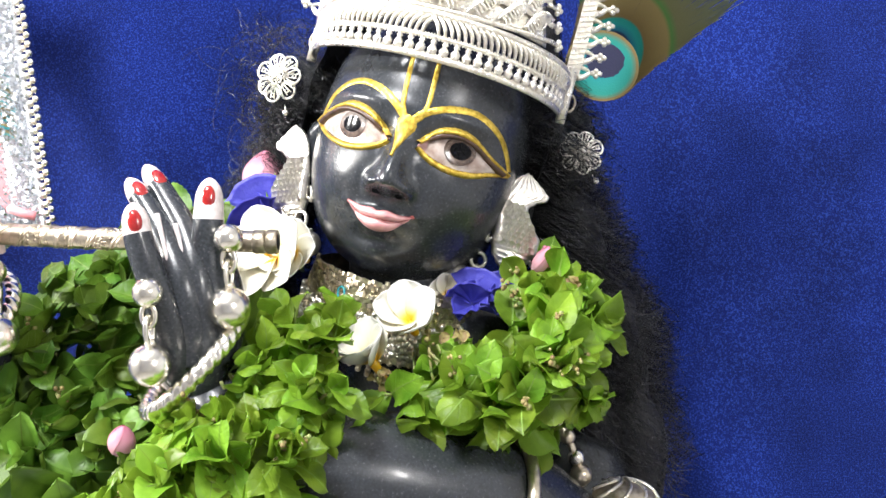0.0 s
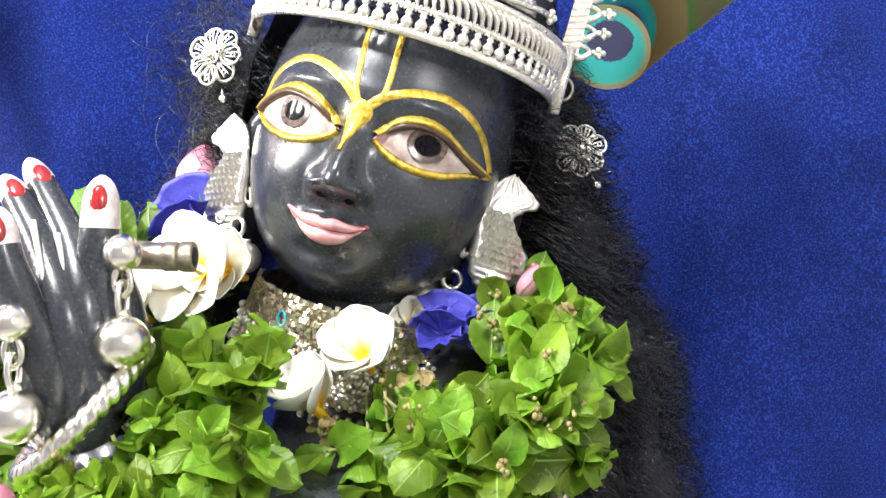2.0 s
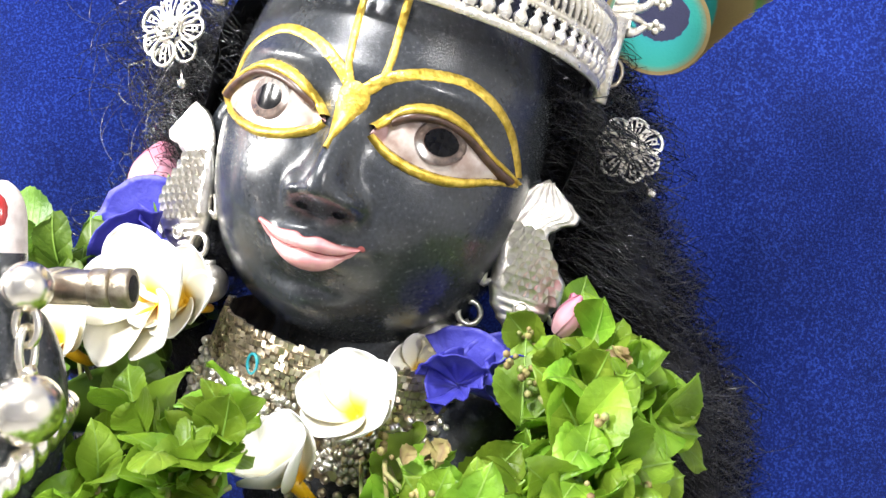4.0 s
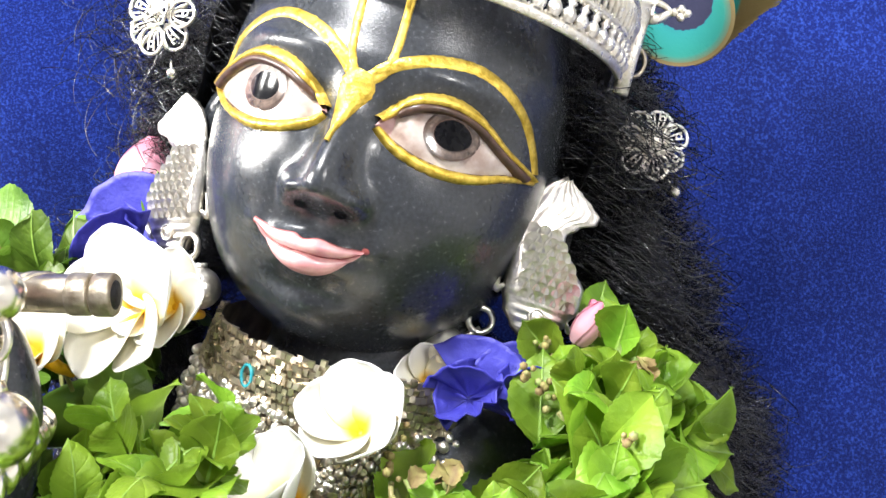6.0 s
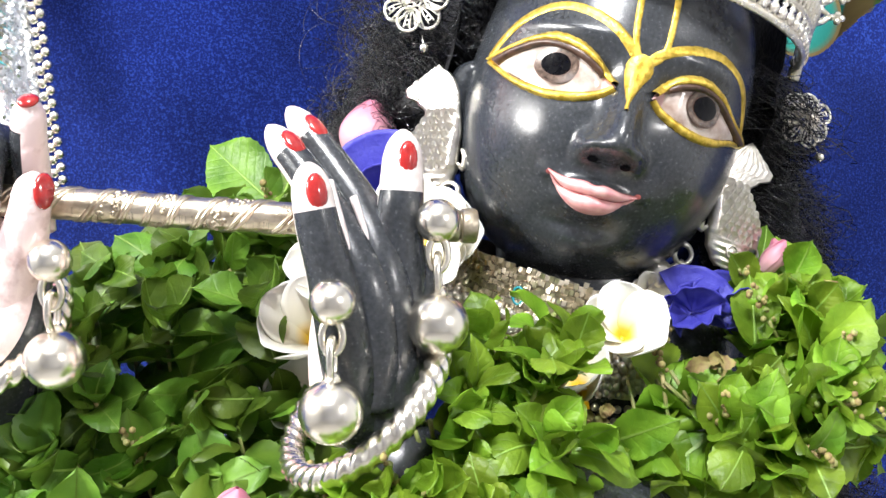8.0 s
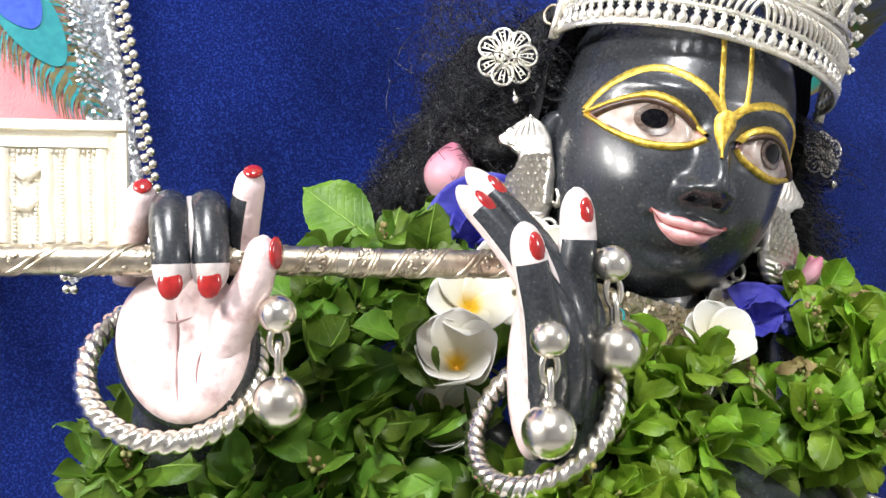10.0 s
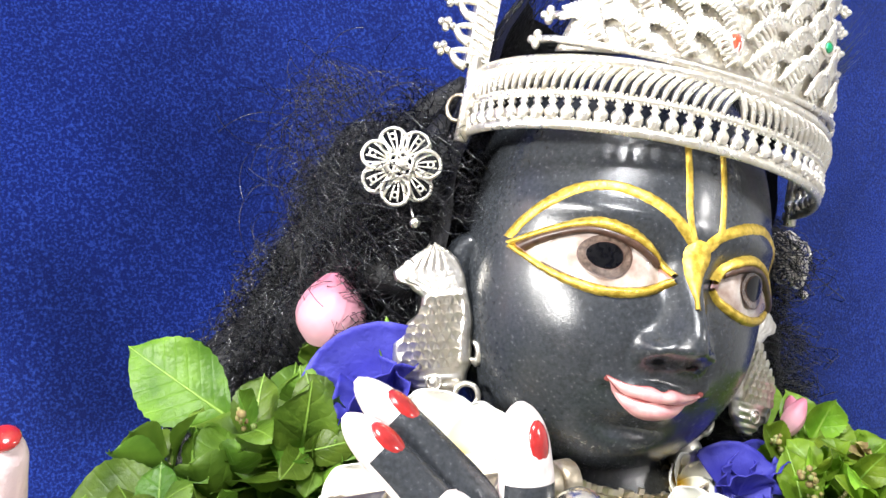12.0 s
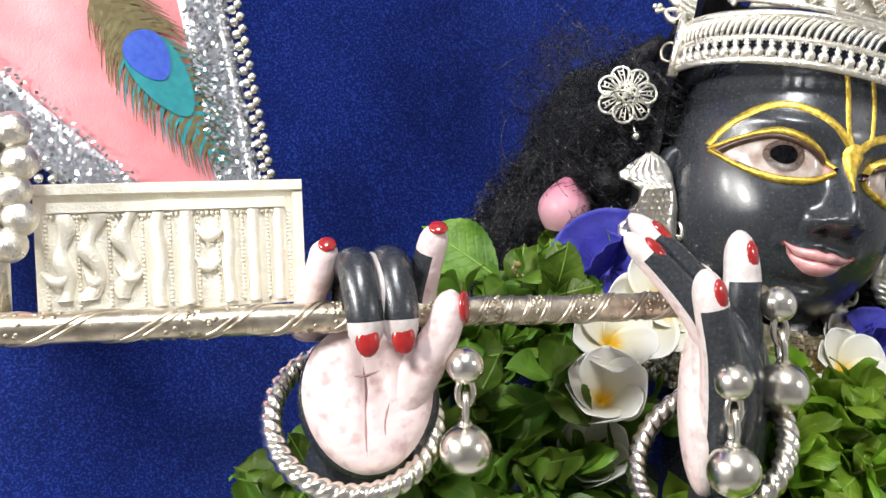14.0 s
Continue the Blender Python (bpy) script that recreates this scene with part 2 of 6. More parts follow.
class Geo:
    """Collects vertices and faces; every face has a material slot, every vertex a value 'along'."""

    def __init__(self):
        self.v, self.f, self.m, self.a = [], [], [], []

    def grid(self, fn, nu, nv, slot=0, wrap_u=False, wrap_v=False, along=None):
        base = len(self.v)
        for i in range(nu):
            for j in range(nv):
                self.v.append(tuple(fn(i, j)))
                self.a.append(along(i, j) if along else 0.0)
        for i in range(nu if wrap_u else nu - 1):
            for j in range(nv if wrap_v else nv - 1):
                i2, j2 = (i + 1) % nu, (j + 1) % nv
                self.f.append((base + i * nv + j, base + i2 * nv + j, base + i2 * nv + j2, base + i * nv + j2))
                self.m.append(slot(i, j) if callable(slot) else slot)

    def cap(self, base, n, slot=0, flip=False):
        ring = list(range(base, base + n))
        self.f.append(tuple(reversed(ring)) if flip else tuple(ring))
        self.m.append(slot)

    def tube(self, pts, radius, sides=8, slot=0, closed=False, flat=1.0, up=None, caps=True, along=None):
        """A tube along pts; radius a number or fn(s); slot a number or fn(i, j); flat squeezes along the second axis."""
        pts = [V(p) for p in pts]
        n = len(pts)
        rings, nrm = [], None
        for i, p in enumerate(pts):
            a = pts[(i - 1) % n] if closed or i > 0 else p
            b = pts[(i + 1) % n] if closed or i < n - 1 else p
            d = (b - a).normalized()
            if nrm is None:
                ref = V(up) if up is not None else (V((0, 0, 1)) if abs(d.z) < 0.8 else V((1, 0, 0)))
            else:
                ref = V(up) if up is not None else nrm
            nrm = (ref - d * ref.dot(d)).normalized()
            side = d.cross(nrm)
            r = radius(i / max(1, n - 1)) if callable(radius) else radius
            rings.append([p + nrm * (math.cos(2 * math.pi * k / sides) * r) + side * (math.sin(2 * math.pi * k / sides) * r * flat) for k in range(sides)])
        base = len(self.v)
        self.grid(lambda i, j: rings[i][j], n, sides, slot, closed, True, along)
        if caps and not closed:
            s0 = slot(0, 0) if callable(slot) else slot
            s1 = slot(n - 1, 0) if callable(slot) else slot
            self.cap(base, sides, s0, False)
            self.cap(base + (n - 1) * sides, sides, s1, True)

    def ball(self, c, r, seg=16, rings=10, slot=0, scale=(1, 1, 1), rot=None):
        c = V(c)

        def fn(i, j):
            ph = -math.pi / 2 + math.pi * (i + 0.02) / (rings - 0.96)
            th = 2 * math.pi * j / seg
            q = V((math.cos(ph) * math.cos(th) * r * scale[0], math.cos(ph) * math.sin(th) * r * scale[1], math.sin(ph) * r * scale[2]))
            return c + (rot @ q if rot is not None else q)
        self.grid(fn, rings, seg, slot, False, True)

    def box(self, m, sx, sy, sz, slot=0):
        base = len(self.v)
        for x in (-1, 1):
            for y in (-1, 1):
                for z in (-1, 1):
                    self.v.append(tuple(m @ V((x * sx / 2, y * sy / 2, z * sz / 2))))
                    self.a.append(0.0)
        for q in ((0, 1, 3, 2), (4, 6, 7, 5), (0, 4, 5, 1), (2, 3, 7, 6), (0, 2, 6, 4), (1, 5, 7, 3)):
            self.f.append(tuple(base + k for k in q))
            self.m.append(slot)

    def mesh(self, name, mats, smooth=True):
        me = bpy.data.meshes.new(name)
        me.from_pydata(self.v, [], self.f)
        for x in mats:
            me.materials.append(x)
        me.polygons.foreach_set("material_index", self.m)
        me.polygons.foreach_set("use_smooth", [smooth] * len(self.f))
        at = me.attributes.new("along", "FLOAT", "POINT")
        at.data.foreach_set("value", self.a)
        me.update()
        return me


def shifted(g, base):
    b = V(base)
    g.v = [tuple(V(p) - b) for p in g.v]
    return g


def thing(name, base, label, category, group="", kind=""):
    ob = new(name)
    ob.empty_display_size = 0.01
    ob.location = base
    tagged(ob, label, category, group, kind)
    ob["base"] = tuple(base)
    return ob


def part(name, g, mats, parent, label="", smooth=True, kind=""):
    """Links the geometry, given in world metres, as one mesh under a thing or a part."""
    mats = mats if isinstance(mats, (list, tuple)) else [mats]
    base = V(parent["base"])
    ob = new(name, shifted(g, base).mesh(name, mats, smooth))
    ob.parent = parent
    ob["base"] = tuple(base)
    if label:
        ob["label"] = label
    if kind:
        ob["kind"] = kind
    return ob


def piece(name, me, m, parent, label=""):
    """One more object on a shared mesh, at the world pose m, under parent."""
    ob = new(name, me)
    ob.parent = parent
    ob.matrix_basis = Matrix.Translation(-V(parent["base"])) @ m
    ob["base"] = tuple(m.translation)
    if label:
        ob["label"] = label
    return ob


def solo(name, g, mats, label, category, group="", kind="", smooth=True, base=(0, 0, 0)):
    mats = mats if isinstance(mats, (list, tuple)) else [mats]
    ob = new(name, shifted(g, base).mesh(name, mats, smooth))
    ob.location = base
    ob["base"] = tuple(base)
    return tagged(ob, label, category, group, kind)


def bez(ps, n):
    """A smooth line through ps (Catmull-Rom), n points."""
    ps = [V(p) for p in ps]
    q = [ps[0] * 2 - ps[1]] + ps + [ps[-1] * 2 - ps[-2]]
    out = []
    for k in range(n):
        s = k / (n - 1) * (len(ps) - 1)
        i = min(int(s), len(ps) - 2)
        t = s - i
        a, b, c, d = q[i:i + 4]
        out.append(0.5 * ((2 * b) + (c - a) * t + (2 * a - 5 * b + 4 * c - d) * t * t + (3 * b - a - 3 * c + d) * t ** 3))
    return out


def facing(p, normal, up=(0, 0, 1), spin=0.0):
    """A pose at p whose z axis is normal and whose y axis lies nearest to up."""
    z = V(normal).normalized()
    y = V(up) - z * V(up).dot(z)
    y.normalize()
    x = y.cross(z)
    return Matrix.Translation(p) @ Matrix((x, y, z)).transposed().to_4x4() @ Matrix.Rotation(spin, 4, "Z")


rng = random.Random(7)


# ---- room ----
def wall(name, x0, x1, y0, y1, z0, z1, material, label, cat="wall"):
    g = Geo()
    g.box(pose((x0 + x1) / 2, (y0 + y1) / 2, (z0 + z1) / 2), x1 - x0, y1 - y0, z1 - z0)
    return solo(name, g, material, label, cat, kind="structure", smooth=False)


wall("floor", -1.9, 1.9, -2.3, 1.0, -0.1, 0.0, FLOORSTONE, "pale stone floor of the shrine room", "floor")
wall("ceiling", -1.9, 1.9, -2.3, 1.0, 2.7, 2.8, PLASTER, "white plastered ceiling of the shrine room", "ceiling")
wall("wall_west", -2.0, -1.9, -2.3, 1.0, 0, 2.7, PLASTER, "plain white plastered side wall")
wall("wall_east", 1.9, 2.0, -2.3, 1.0, 0, 2.7, PLASTER, "plain white plastered side wall")
wall("wall_south", -2.0, 2.0, -2.4, -2.3, 0, 2.7, PLASTER, "plain white plastered wall opposite the shrine")
wall("wall_north", -2.0, 2.0, 1.0, 1.1, 0, 2.7, PLASTER, "plain white plastered wall behind the curtain")
wall("pedestal", -0.45, 0.45, 0.34, 0.64, 0.0, 0.80, FLOORSTONE, "plain pale stone pedestal carrying the statue", "pedestal")


def curtain():
    g = Geo()
    nu, nv = 220, 40

    def fn(i, j):
        x = -1.5 + 3.0 * i / (nu - 1)
        z = 0.02 + 2.5 * j / (nv - 1)
        fold = 0.010 * math.sin(x * 19 + 0.8) + 0.006 * math.sin(x * 43 + 1.7 + 0.5 * z) if x < -0.05 else 0.0
        soft = 0.004 * noise.noise(V((x * 5, z * 4, 0.3)))
        return (x, 0.685 + fold * min(1, max(0, (-0.05 - x) / 0.12)) + soft, z)
    g.grid(fn, nu, nv)
    ob = solo("backdrop", g, VELVET, "deep royal blue velvet curtain hanging behind the statue", "curtain", kind="structure")
    md = ob.modifiers.new("thick", "SOLIDIFY")
    md.thickness, md.offset = 0.004, 1
    return ob


curtain()

# ---- statue: one mesh ----
HEAD = Matrix.Translation((-0.017, 0.50, 1.245)) @ (Matrix.Rotation(radians(-6.5), 4, "Z") @ Matrix.Rotation(radians(15), 4, "Y"))
HA, HB, HF0, HZ0, HUP, HDN, HN = 0.0595, 0.062, -0.0130, 0.010, 0.085, 0.0745, 2.3


def hp(x, f, z):
    """Head coordinates (right, forward, up) to the world."""
    return HEAD @ V((x, -f, z))


def bell(x, z, x0, z0, sx, sz):
    return math.exp(-((x - x0) / sx) ** 2 - ((z - z0) / sz) ** 2)


def relief(x, z):
    """Nose, lips, brows and sockets, as forward offsets from the egg of the head."""
    u = z + 0.0125
    ridge = 0.0142 * (math.exp(-(u / 0.0185) ** 2) if u > 0 else math.exp(-(u / 0.0046) ** 2))
    wide = 0.0050 + 0.0028 * math.exp(-(u / 0.0085) ** 2)
    d = ridge * math.exp(-(abs((x + 0.0014) / wide)) ** 2.6)
    for s in (-1, 1):
        d += 0.0074 * bell(x, z, s * 0.0098 - 0.0016, -0.0142, 0.0036, 0.0038)
        d -= 0.0012 * bell(x, z, s * 0.0150 - 0.0016, -0.0150, 0.0022, 0.0050)
        d -= 0.0034 * bell(x, z, s * 0.0285, 0.0125, 0.018, 0.0085)
        d += 0.0026 * bell(x, z, s * 0.030, 0.0275, 0.019, 0.0042)
        d -= 0.0030 * bell(x, z, s * 0.0115, 0.012, 0.004, 0.008)
        d += 0.0026 * bell(x, z, s * 0.032, -0.016, 0.014, 0.013)
        d += 0.0012 * bell(x, z, s * 0.0190 - 0.0035, -0.0262, 0.0030, 0.0040)
    xm = x + 0.0035
    bow = -0.0285 + 0.10 * xm * xm / 0.02
    d += 0.0062 * bell(xm, z, 0, bow - 0.0002, 0.0115, 0.0026)
    d += 0.0072 * bell(xm, z, 0, bow - 0.0058, 0.0100, 0.0036)
    d -= 0.0022 * bell(xm, z, 0, bow - 0.0024, 0.014, 0.0010)
    d -= 0.0016 * bell(xm, z, 0, -0.0205, 0.0028, 0.0030)
    d -= 0.0030 * bell(xm, z, 0, -0.0425, 0.012, 0.0032)
    d += 0.0045 * bell(xm, z, 0.001, -0.0530, 0.013, 0.0085)
    return d


def girth(z):
    c = HUP if z > HZ0 else HDN
    u = min(abs(z - HZ0) / c, 1.0)
    return max(0.0, 1 - u ** HN) ** (1 / HN)


def front(x, z):
    q = girth(z) ** 2 - (x / HA) ** 2
    return HF0 + HB * math.sqrt(max(q, 1e-6)) + relief(x, z)


def on_face(x, z, lift=0.0):
    e = 0.0006
    n = V((-(front(x + e, z) - front(x - e, z)) / (2 * e), 1, -(front(x, z + e) - front(x, z - e)) / (2 * e))).normalized()
    p = V((x, front(x, z), z)) + n * lift
    return hp(p.x, p.y, p.z)


def ribbon(g, pts, width, slot, lift=0.0006, n=40, ragged=0.06):
    """A raised stroke of paint on the face along pts (x, z); width a number or fn(s)."""
    line = bez([(p[0], 0, p[1]) for p in pts], n)
    rows = []
    for i, p in enumerate(line):
        d = (line[min(i + 1, n - 1)] - line[max(i - 1, 0)]).normalized()
        w = (width(i / (n - 1)) if callable(width) else width) * (1 + ragged * noise.noise(V((p.x * 900, p.z * 900, slot))))
        side = V((-d.z, 0, d.x))
        rows.append([(p + side * (w * k)) for k in (-0.55, -0.42, -0.15, 0.15, 0.42, 0.55)])
    hs = (-0.0003, 0.75, 1.0, 1.0, 0.75, -0.0003)
    g.grid(lambda i, j: on_face(rows[i][j].x, rows[i][j].z, lift * hs[j]), n, 6, slot)


def disc(g, cx, cz, rx, rz, slot, lift, dome=0.0, n=28, inner=0.0, clip=None, shape=None):
    rings = 7

    def fn(i, j):
        a = 2 * math.pi * j / n
        s = inner + (1 - inner) * i / (rings - 1)
        x, z = cx + math.cos(a) * rx * s, cz + math.sin(a) * rz * s
        if clip:
            lo, hi = clip(x)
            z = min(max(z, lo), hi)
        return on_face(x, z, lift + dome * (1 - s * s))
    g.grid(fn, rings, n, slot, False, True)


def tapered(g, pts, radii, slots, sides=14, n=26, up=None, flat=1.0):
    """A finger or limb: a tube through pts with radii interpolated, rounded at the tip; slots fn(s, angle)."""
    line = bez(pts, n)

    def rad(s):
        k = s * (len(radii) - 1)
        i = min(int(k), len(radii) - 2)
        r = radii[i] + (radii[i + 1] - radii[i]) * (k - i)
        e = (1 - s) * (n - 1) / (4.0 if n < 50 else 9.0)
        return r * math.sqrt(max(0.03, 1 - (1 - min(1, e)) ** 2))
    g.tube(line, rad, sides, (lambda i, j: slots(i / (n - 1), 2 * math.pi * (j + 0.5) / sides)) if callable(slots) else slots, up=up, flat=flat)


S_BLACK, S_GOLD, S_EYE, S_IRIS, S_PUPIL, S_LID, S_LIP, S_LIPE, S_PALM, S_WHITE, S_NAIL, S_CREASE = range(12)
STATUE_MATS = [STONE, GOLD, EYEWHITE, IRIS, PUPIL, LIDLINESHADE, LIPS, LIPEDGE, PALM, WHITEPAINT, NAIL, CREASE]


def nail(g, p, normal, up, w, h, slot=S_NAIL):
    m = facing(p, normal, up)
    g.ball(m.translation, 1.0, 14, 9, slot, (w, h, 0.0016), m.to_3x3())


def build_statue():
    g = Geo()
    # head
    nt, nz = 260, 200
    zs = []
    for j in range(nz):
        a = math.pi * j / (nz - 1)
        s = -math.cos(a)
        zs.append(HZ0 + (HDN if s < 0 else HUP) * s * 0.9995)

    def skin(i, j):
        z = zs[j]
        r = girth(z)
        th = 2 * math.pi * i / nt
        x = HA * r * math.sin(th)
        f = HF0 + HB * r * math.cos(th)
        c = math.cos(th)
        if c > 0:
            f += relief(x, z) * min(1, c * 5)
        else:
            f *= 1.0
        return hp(x, f, z)
    g.grid(skin, nt, nz, S_BLACK, True, False)
    # ears
    for s in (-1, 1):
        line = bez([(s * 0.057, -0.006, 0.012), (s * 0.0605, -0.010, 0.006), (s * 0.0605, -0.010, -0.008), (s * 0.056, -0.006, -0.022)], 16)
        g.tube([hp(p.x, p.y, p.z) for p in line], lambda t: 0.0035 + 0.003 * math.sin(math.pi * t), 10, S_BLACK)
    # eyes
    for s in (-1, 1):
        top = [(0.0070, 0.0108), (0.0125, 0.0166), (0.0190, 0.0202), (0.0265, 0.0213), (0.0345, 0.0190), (0.0430, 0.0128), (0.0525, 0.0078)]
        if s < 0:
            top = [(0.0070, 0.0098), (0.0125, 0.0146), (0.0195, 0.0194), (0.0267, 0.0220), (0.0350, 0.0224), (0.0440, 0.0178), (0.0525, 0.0112)]
        low = [(0.0070, 0.0090), (0.0125, 0.0053), (0.0200, 0.0026), (0.0290, 0.0015), (0.0375, 0.0028), (0.0450, 0.0058), (0.0525, 0.0078 if s > 0 else 0.0112)]
        tl = bez([(x, 0, z) for x, z in top], 60)
        ll = bez([(x, 0, z) for x, z in low], 60)

        def lid(x, line):
            for a, b in zip(line, line[1:]):
                if a.x <= x <= b.x:
                    return a.z + (b.z - a.z) * (x - a.x) / max(1e-9, b.x - a.x)
            return 0.009

        def white(i, j, s=s):
            x = 0.0068 + 0.0445 * i / 47
            lo, hi = lid(x, ll), lid(x, tl)
            z = lo + (hi - lo) * j / 11
            mid = 1 - ((x - 0.028) / 0.024) ** 2
            return on_face(s * x, z, 0.0004 + 0.0022 * max(0, mid) * math.sin(math.pi * j / 11))
        g.grid(white, 48, 12, lambda i, j: S_CREASE if i < 5 or i > 43 else S_EYE)

        def inside(x, s=s):
            return lid(abs(x), ll) + 0.0006, lid(abs(x), tl) - 0.0006
        ex, ez = s * (0.0272 if s > 0 else 0.0284), 0.0124
        disc(g, ex, ez, 0.0078, 0.0078, S_LID, 0.0024, 0.0004, clip=inside)
        disc(g, ex, ez, 0.0073, 0.0073, S_IRIS, 0.0026, 0.0005, clip=inside)
        disc(g, ex, ez + 0.0002, 0.0055, 0.0055, S_LID, 0.0029, 0.0004, clip=inside)
        disc(g, ex, ez + 0.0002, 0.0052, 0.0052, S_PUPIL, 0.0031, 0.0006, clip=inside)
        mir = lambda ps: [(s * x, z) for x, z in ps]
        # dark lid line, widened to paint in the shade under the upper lid
        ribbon(g, mir([(x, z - 0.0017) for x, z in top[1:-1]] + [(0.0500, top[-1][1] - 0.0003)]), 0.0032, S_LID, 0.0034)
        ribbon(g, mir([(x, z + 0.0004) for x, z in top]), lambda t: 0.0018 + 0.0014 * math.sin(math.pi * t), S_GOLD, 0.0030, 50, 0.22)
        ribbon(g, mir([(x, z - 0.0003) for x, z in low]), lambda t: 0.0018 + 0.0013 * math.sin(math.pi * min(1, t * 1.1)), S_GOLD, 0.0020, 50, 0.22)
        # thinner dark line with painted shade inside the lower lid
        ribbon(g, mir([(x, z + 0.0010) for x, z in low[1:-1]]), 0.0009, S_LID, 0.0010)
        brow = [(0.0010, 0.0200), (0.0075, 0.0265), (0.0150, 0.0318), (0.0235, 0.0350), (0.0320, 0.0358), (0.0400, 0.0330), (0.0465, 0.0272), (0.0508, 0.0205), (0.0535, 0.0138)]
        if s > 0:
            brow = [(0.0010, 0.0200), (0.0070, 0.0262), (0.0165, 0.0308), (0.0250, 0.0328), (0.0320, 0.0330), (0.0395, 0.0303), (0.0462, 0.0250), (0.0505, 0.0180), (0.0535, 0.0105)]
        ribbon(g, mir(brow), lambda t: 0.0036 - 0.0019 * t * t, S_GOLD, 0.0005, 60, 0.16)
        ribbon(g, [(s * 0.0012 + 0.0010, 0.0205), (s * 0.0048 + 0.0012, 0.0245), (s * 0.0066 + 0.0008, 0.0330), (s * 0.0070 - 0.0006, 0.0560)], 0.0023, S_GOLD, 0.0005, 40, 0.16)
    # drop between the brows
    ribbon(g, [(0.0004, 0.0232), (-0.0006, 0.0185), (-0.0018, 0.0120), (-0.0026, 0.0005)], lambda t: 0.0012 + 0.0104 * max(0.0, math.sin(math.pi * min(1, t * 1.05 + 0.06))) ** 0.8 * (1 - 0.55 * t), S_GOLD, 0.0012)
    # lips
    upper = [(-0.0235, -0.0255), (-0.0150, -0.0272), (-0.0080, -0.0268), (-0.0040, -0.0277), (0.0005, -0.0266), (0.0070, -0.0272), (0.0150, -0.0266)]
    seam = [(-0.0225, -0.0264), (-0.0150, -0.0305), (-0.0090, -0.0318), (-0.0040, -0.0312), (0.0010, -0.0316), (0.0070, -0.0304), (0.0142, -0.0273)]
    under = [(-0.0215, -0.0272), (-0.0160, -0.0332), (-0.0100, -0.0366), (-0.0040, -0.0377), (0.0020, -0.0368), (0.0070, -0.0342), (0.0132, -0.0281)]
    upper, seam, under = ([((x + 0.0037) * 0.91 - 0.0037, z) for x, z in ps] for ps in (upper, seam, under))
    for a, b in ((upper, seam), (seam, under)):
        la, lb = bez([(x, 0, z) for x, z in a], 40), bez([(x, 0, z) for x, z in b], 40)
        g.grid(lambda i, j: on_face(*[(la[i] + (lb[i] - la[i]) * (j / 8))[k] for k in (0, 2)], 0.0003 + 0.0009 * math.sin(math.pi * j / 8)), 40, 9, S_LIP)
    ribbon(g, seam, 0.0006, S_LIPE, 0.0007)
    ribbon(g, upper, 0.0005, S_LIPE, 0.0004)
    for s in (-1, 1):
        disc(g, -0.0037 + s * 0.0172, -0.0263, 0.0012, 0.0009, S_LIPE, 0.0003, n=12)
    # nostrils: flat black discs in place of the shade inside them
    for s in (-1, 1):
        disc(g, s * 0.0062 - 0.0015, -0.0180, 0.0020, 0.0010, S_PUPIL, 0.0002, n=12)
    # neck and torso
    g.tube(bez([(-0.018, 0.520, 1.215), (-0.015, 0.528, 1.17), (0.0, 0.535, 1.12), (0.0, 0.54, 1.0), (0.0, 0.53, 0.80)], 30), lambda t: 0.038 + 0.030 * min(1, max(0, t - 0.14) * 4), 28, S_BLACK, flat=0.8)
    # arm that lifts the near palm
    tapered(g, [(0.080, 0.540, 1.075), (0.070, 0.505, 1.030), (0.030, 0.470, 1.062), (-0.030, 0.442, 1.086), (-0.085, 0.428, 1.100), (-0.118, 0.424, 1.140)],
            [0.030, 0.036, 0.037, 0.034, 0.026, 0.018], S_BLACK, 24, 40)
    # arm behind the garland to the far palm
    tapered(g, [(-0.10, 0.545, 1.12), (-0.15, 0.535, 1.06), (-0.21, 0.535, 1.07), (-0.247, 0.490, 1.125), (-0.248, 0.466, 1.165)], [0.034, 0.032, 0.026, 0.019, 0.015], S_BLACK, 20, 34)

    # near palm, edge on: black back towards +x, pink face towards -x
    def side(s, a, cut=0.88):
        return S_WHITE if s > cut else S_BLACK

    m = facing((-0.1185, 0.417, 1.1655), (0.80, -0.60, 0.0), (0.10, 0.0, 1))
    rot = m.to_3x3()
    g.ball(m.translation, 1.0, 36, 26, lambda i, j: S_BLACK, (0.0185, 0.034, 0.0115), rot)
    g.ball((-0.1055, 0.4200, 1.1700), 1.0, 28, 20, S_BLACK, (0.0125, 0.0120, 0.0300))
    g.ball((-0.1120, 0.4180, 1.1600), 1.0, 28, 20, S_BLACK, (0.0135, 0.0130, 0.0330))
    g.ball(m.translation + rot @ V((0, 0, -0.0048)), 1.0, 36, 26, S_WHITE, (0.0184, 0.0335, 0.0085), rot)
    g.ball(m.translation + rot @ V((0, -0.001, -0.0062)), 1.0, 36, 26, S_PALM, (0.0176, 0.0325, 0.0085), rot)

    def finger(pts, radii, back, tip=0.74, nailed=True, nw=0.0032, nh=0.0056):
        """A finger with a black back, white edges, a pale underside and a red nail; back: the way its back faces."""
        back = V(back).normalized()

        def slots(s, a):
            c = math.cos(a)
            if s > tip:
                return S_WHITE
            return S_BLACK if c > 0.05 else (S_WHITE if c > -0.35 else S_PALM)
        tapered(g, pts, radii, slots, 24, 64, up=back)
        if nailed:
            line = bez(pts, 30)
            d = (line[-1] - line[-6]).normalized()
            b = (back - d * back.dot(d)).normalized()
            nail(g, line[-5] + b * (radii[-1] * 0.92), b, d, nw, nh)

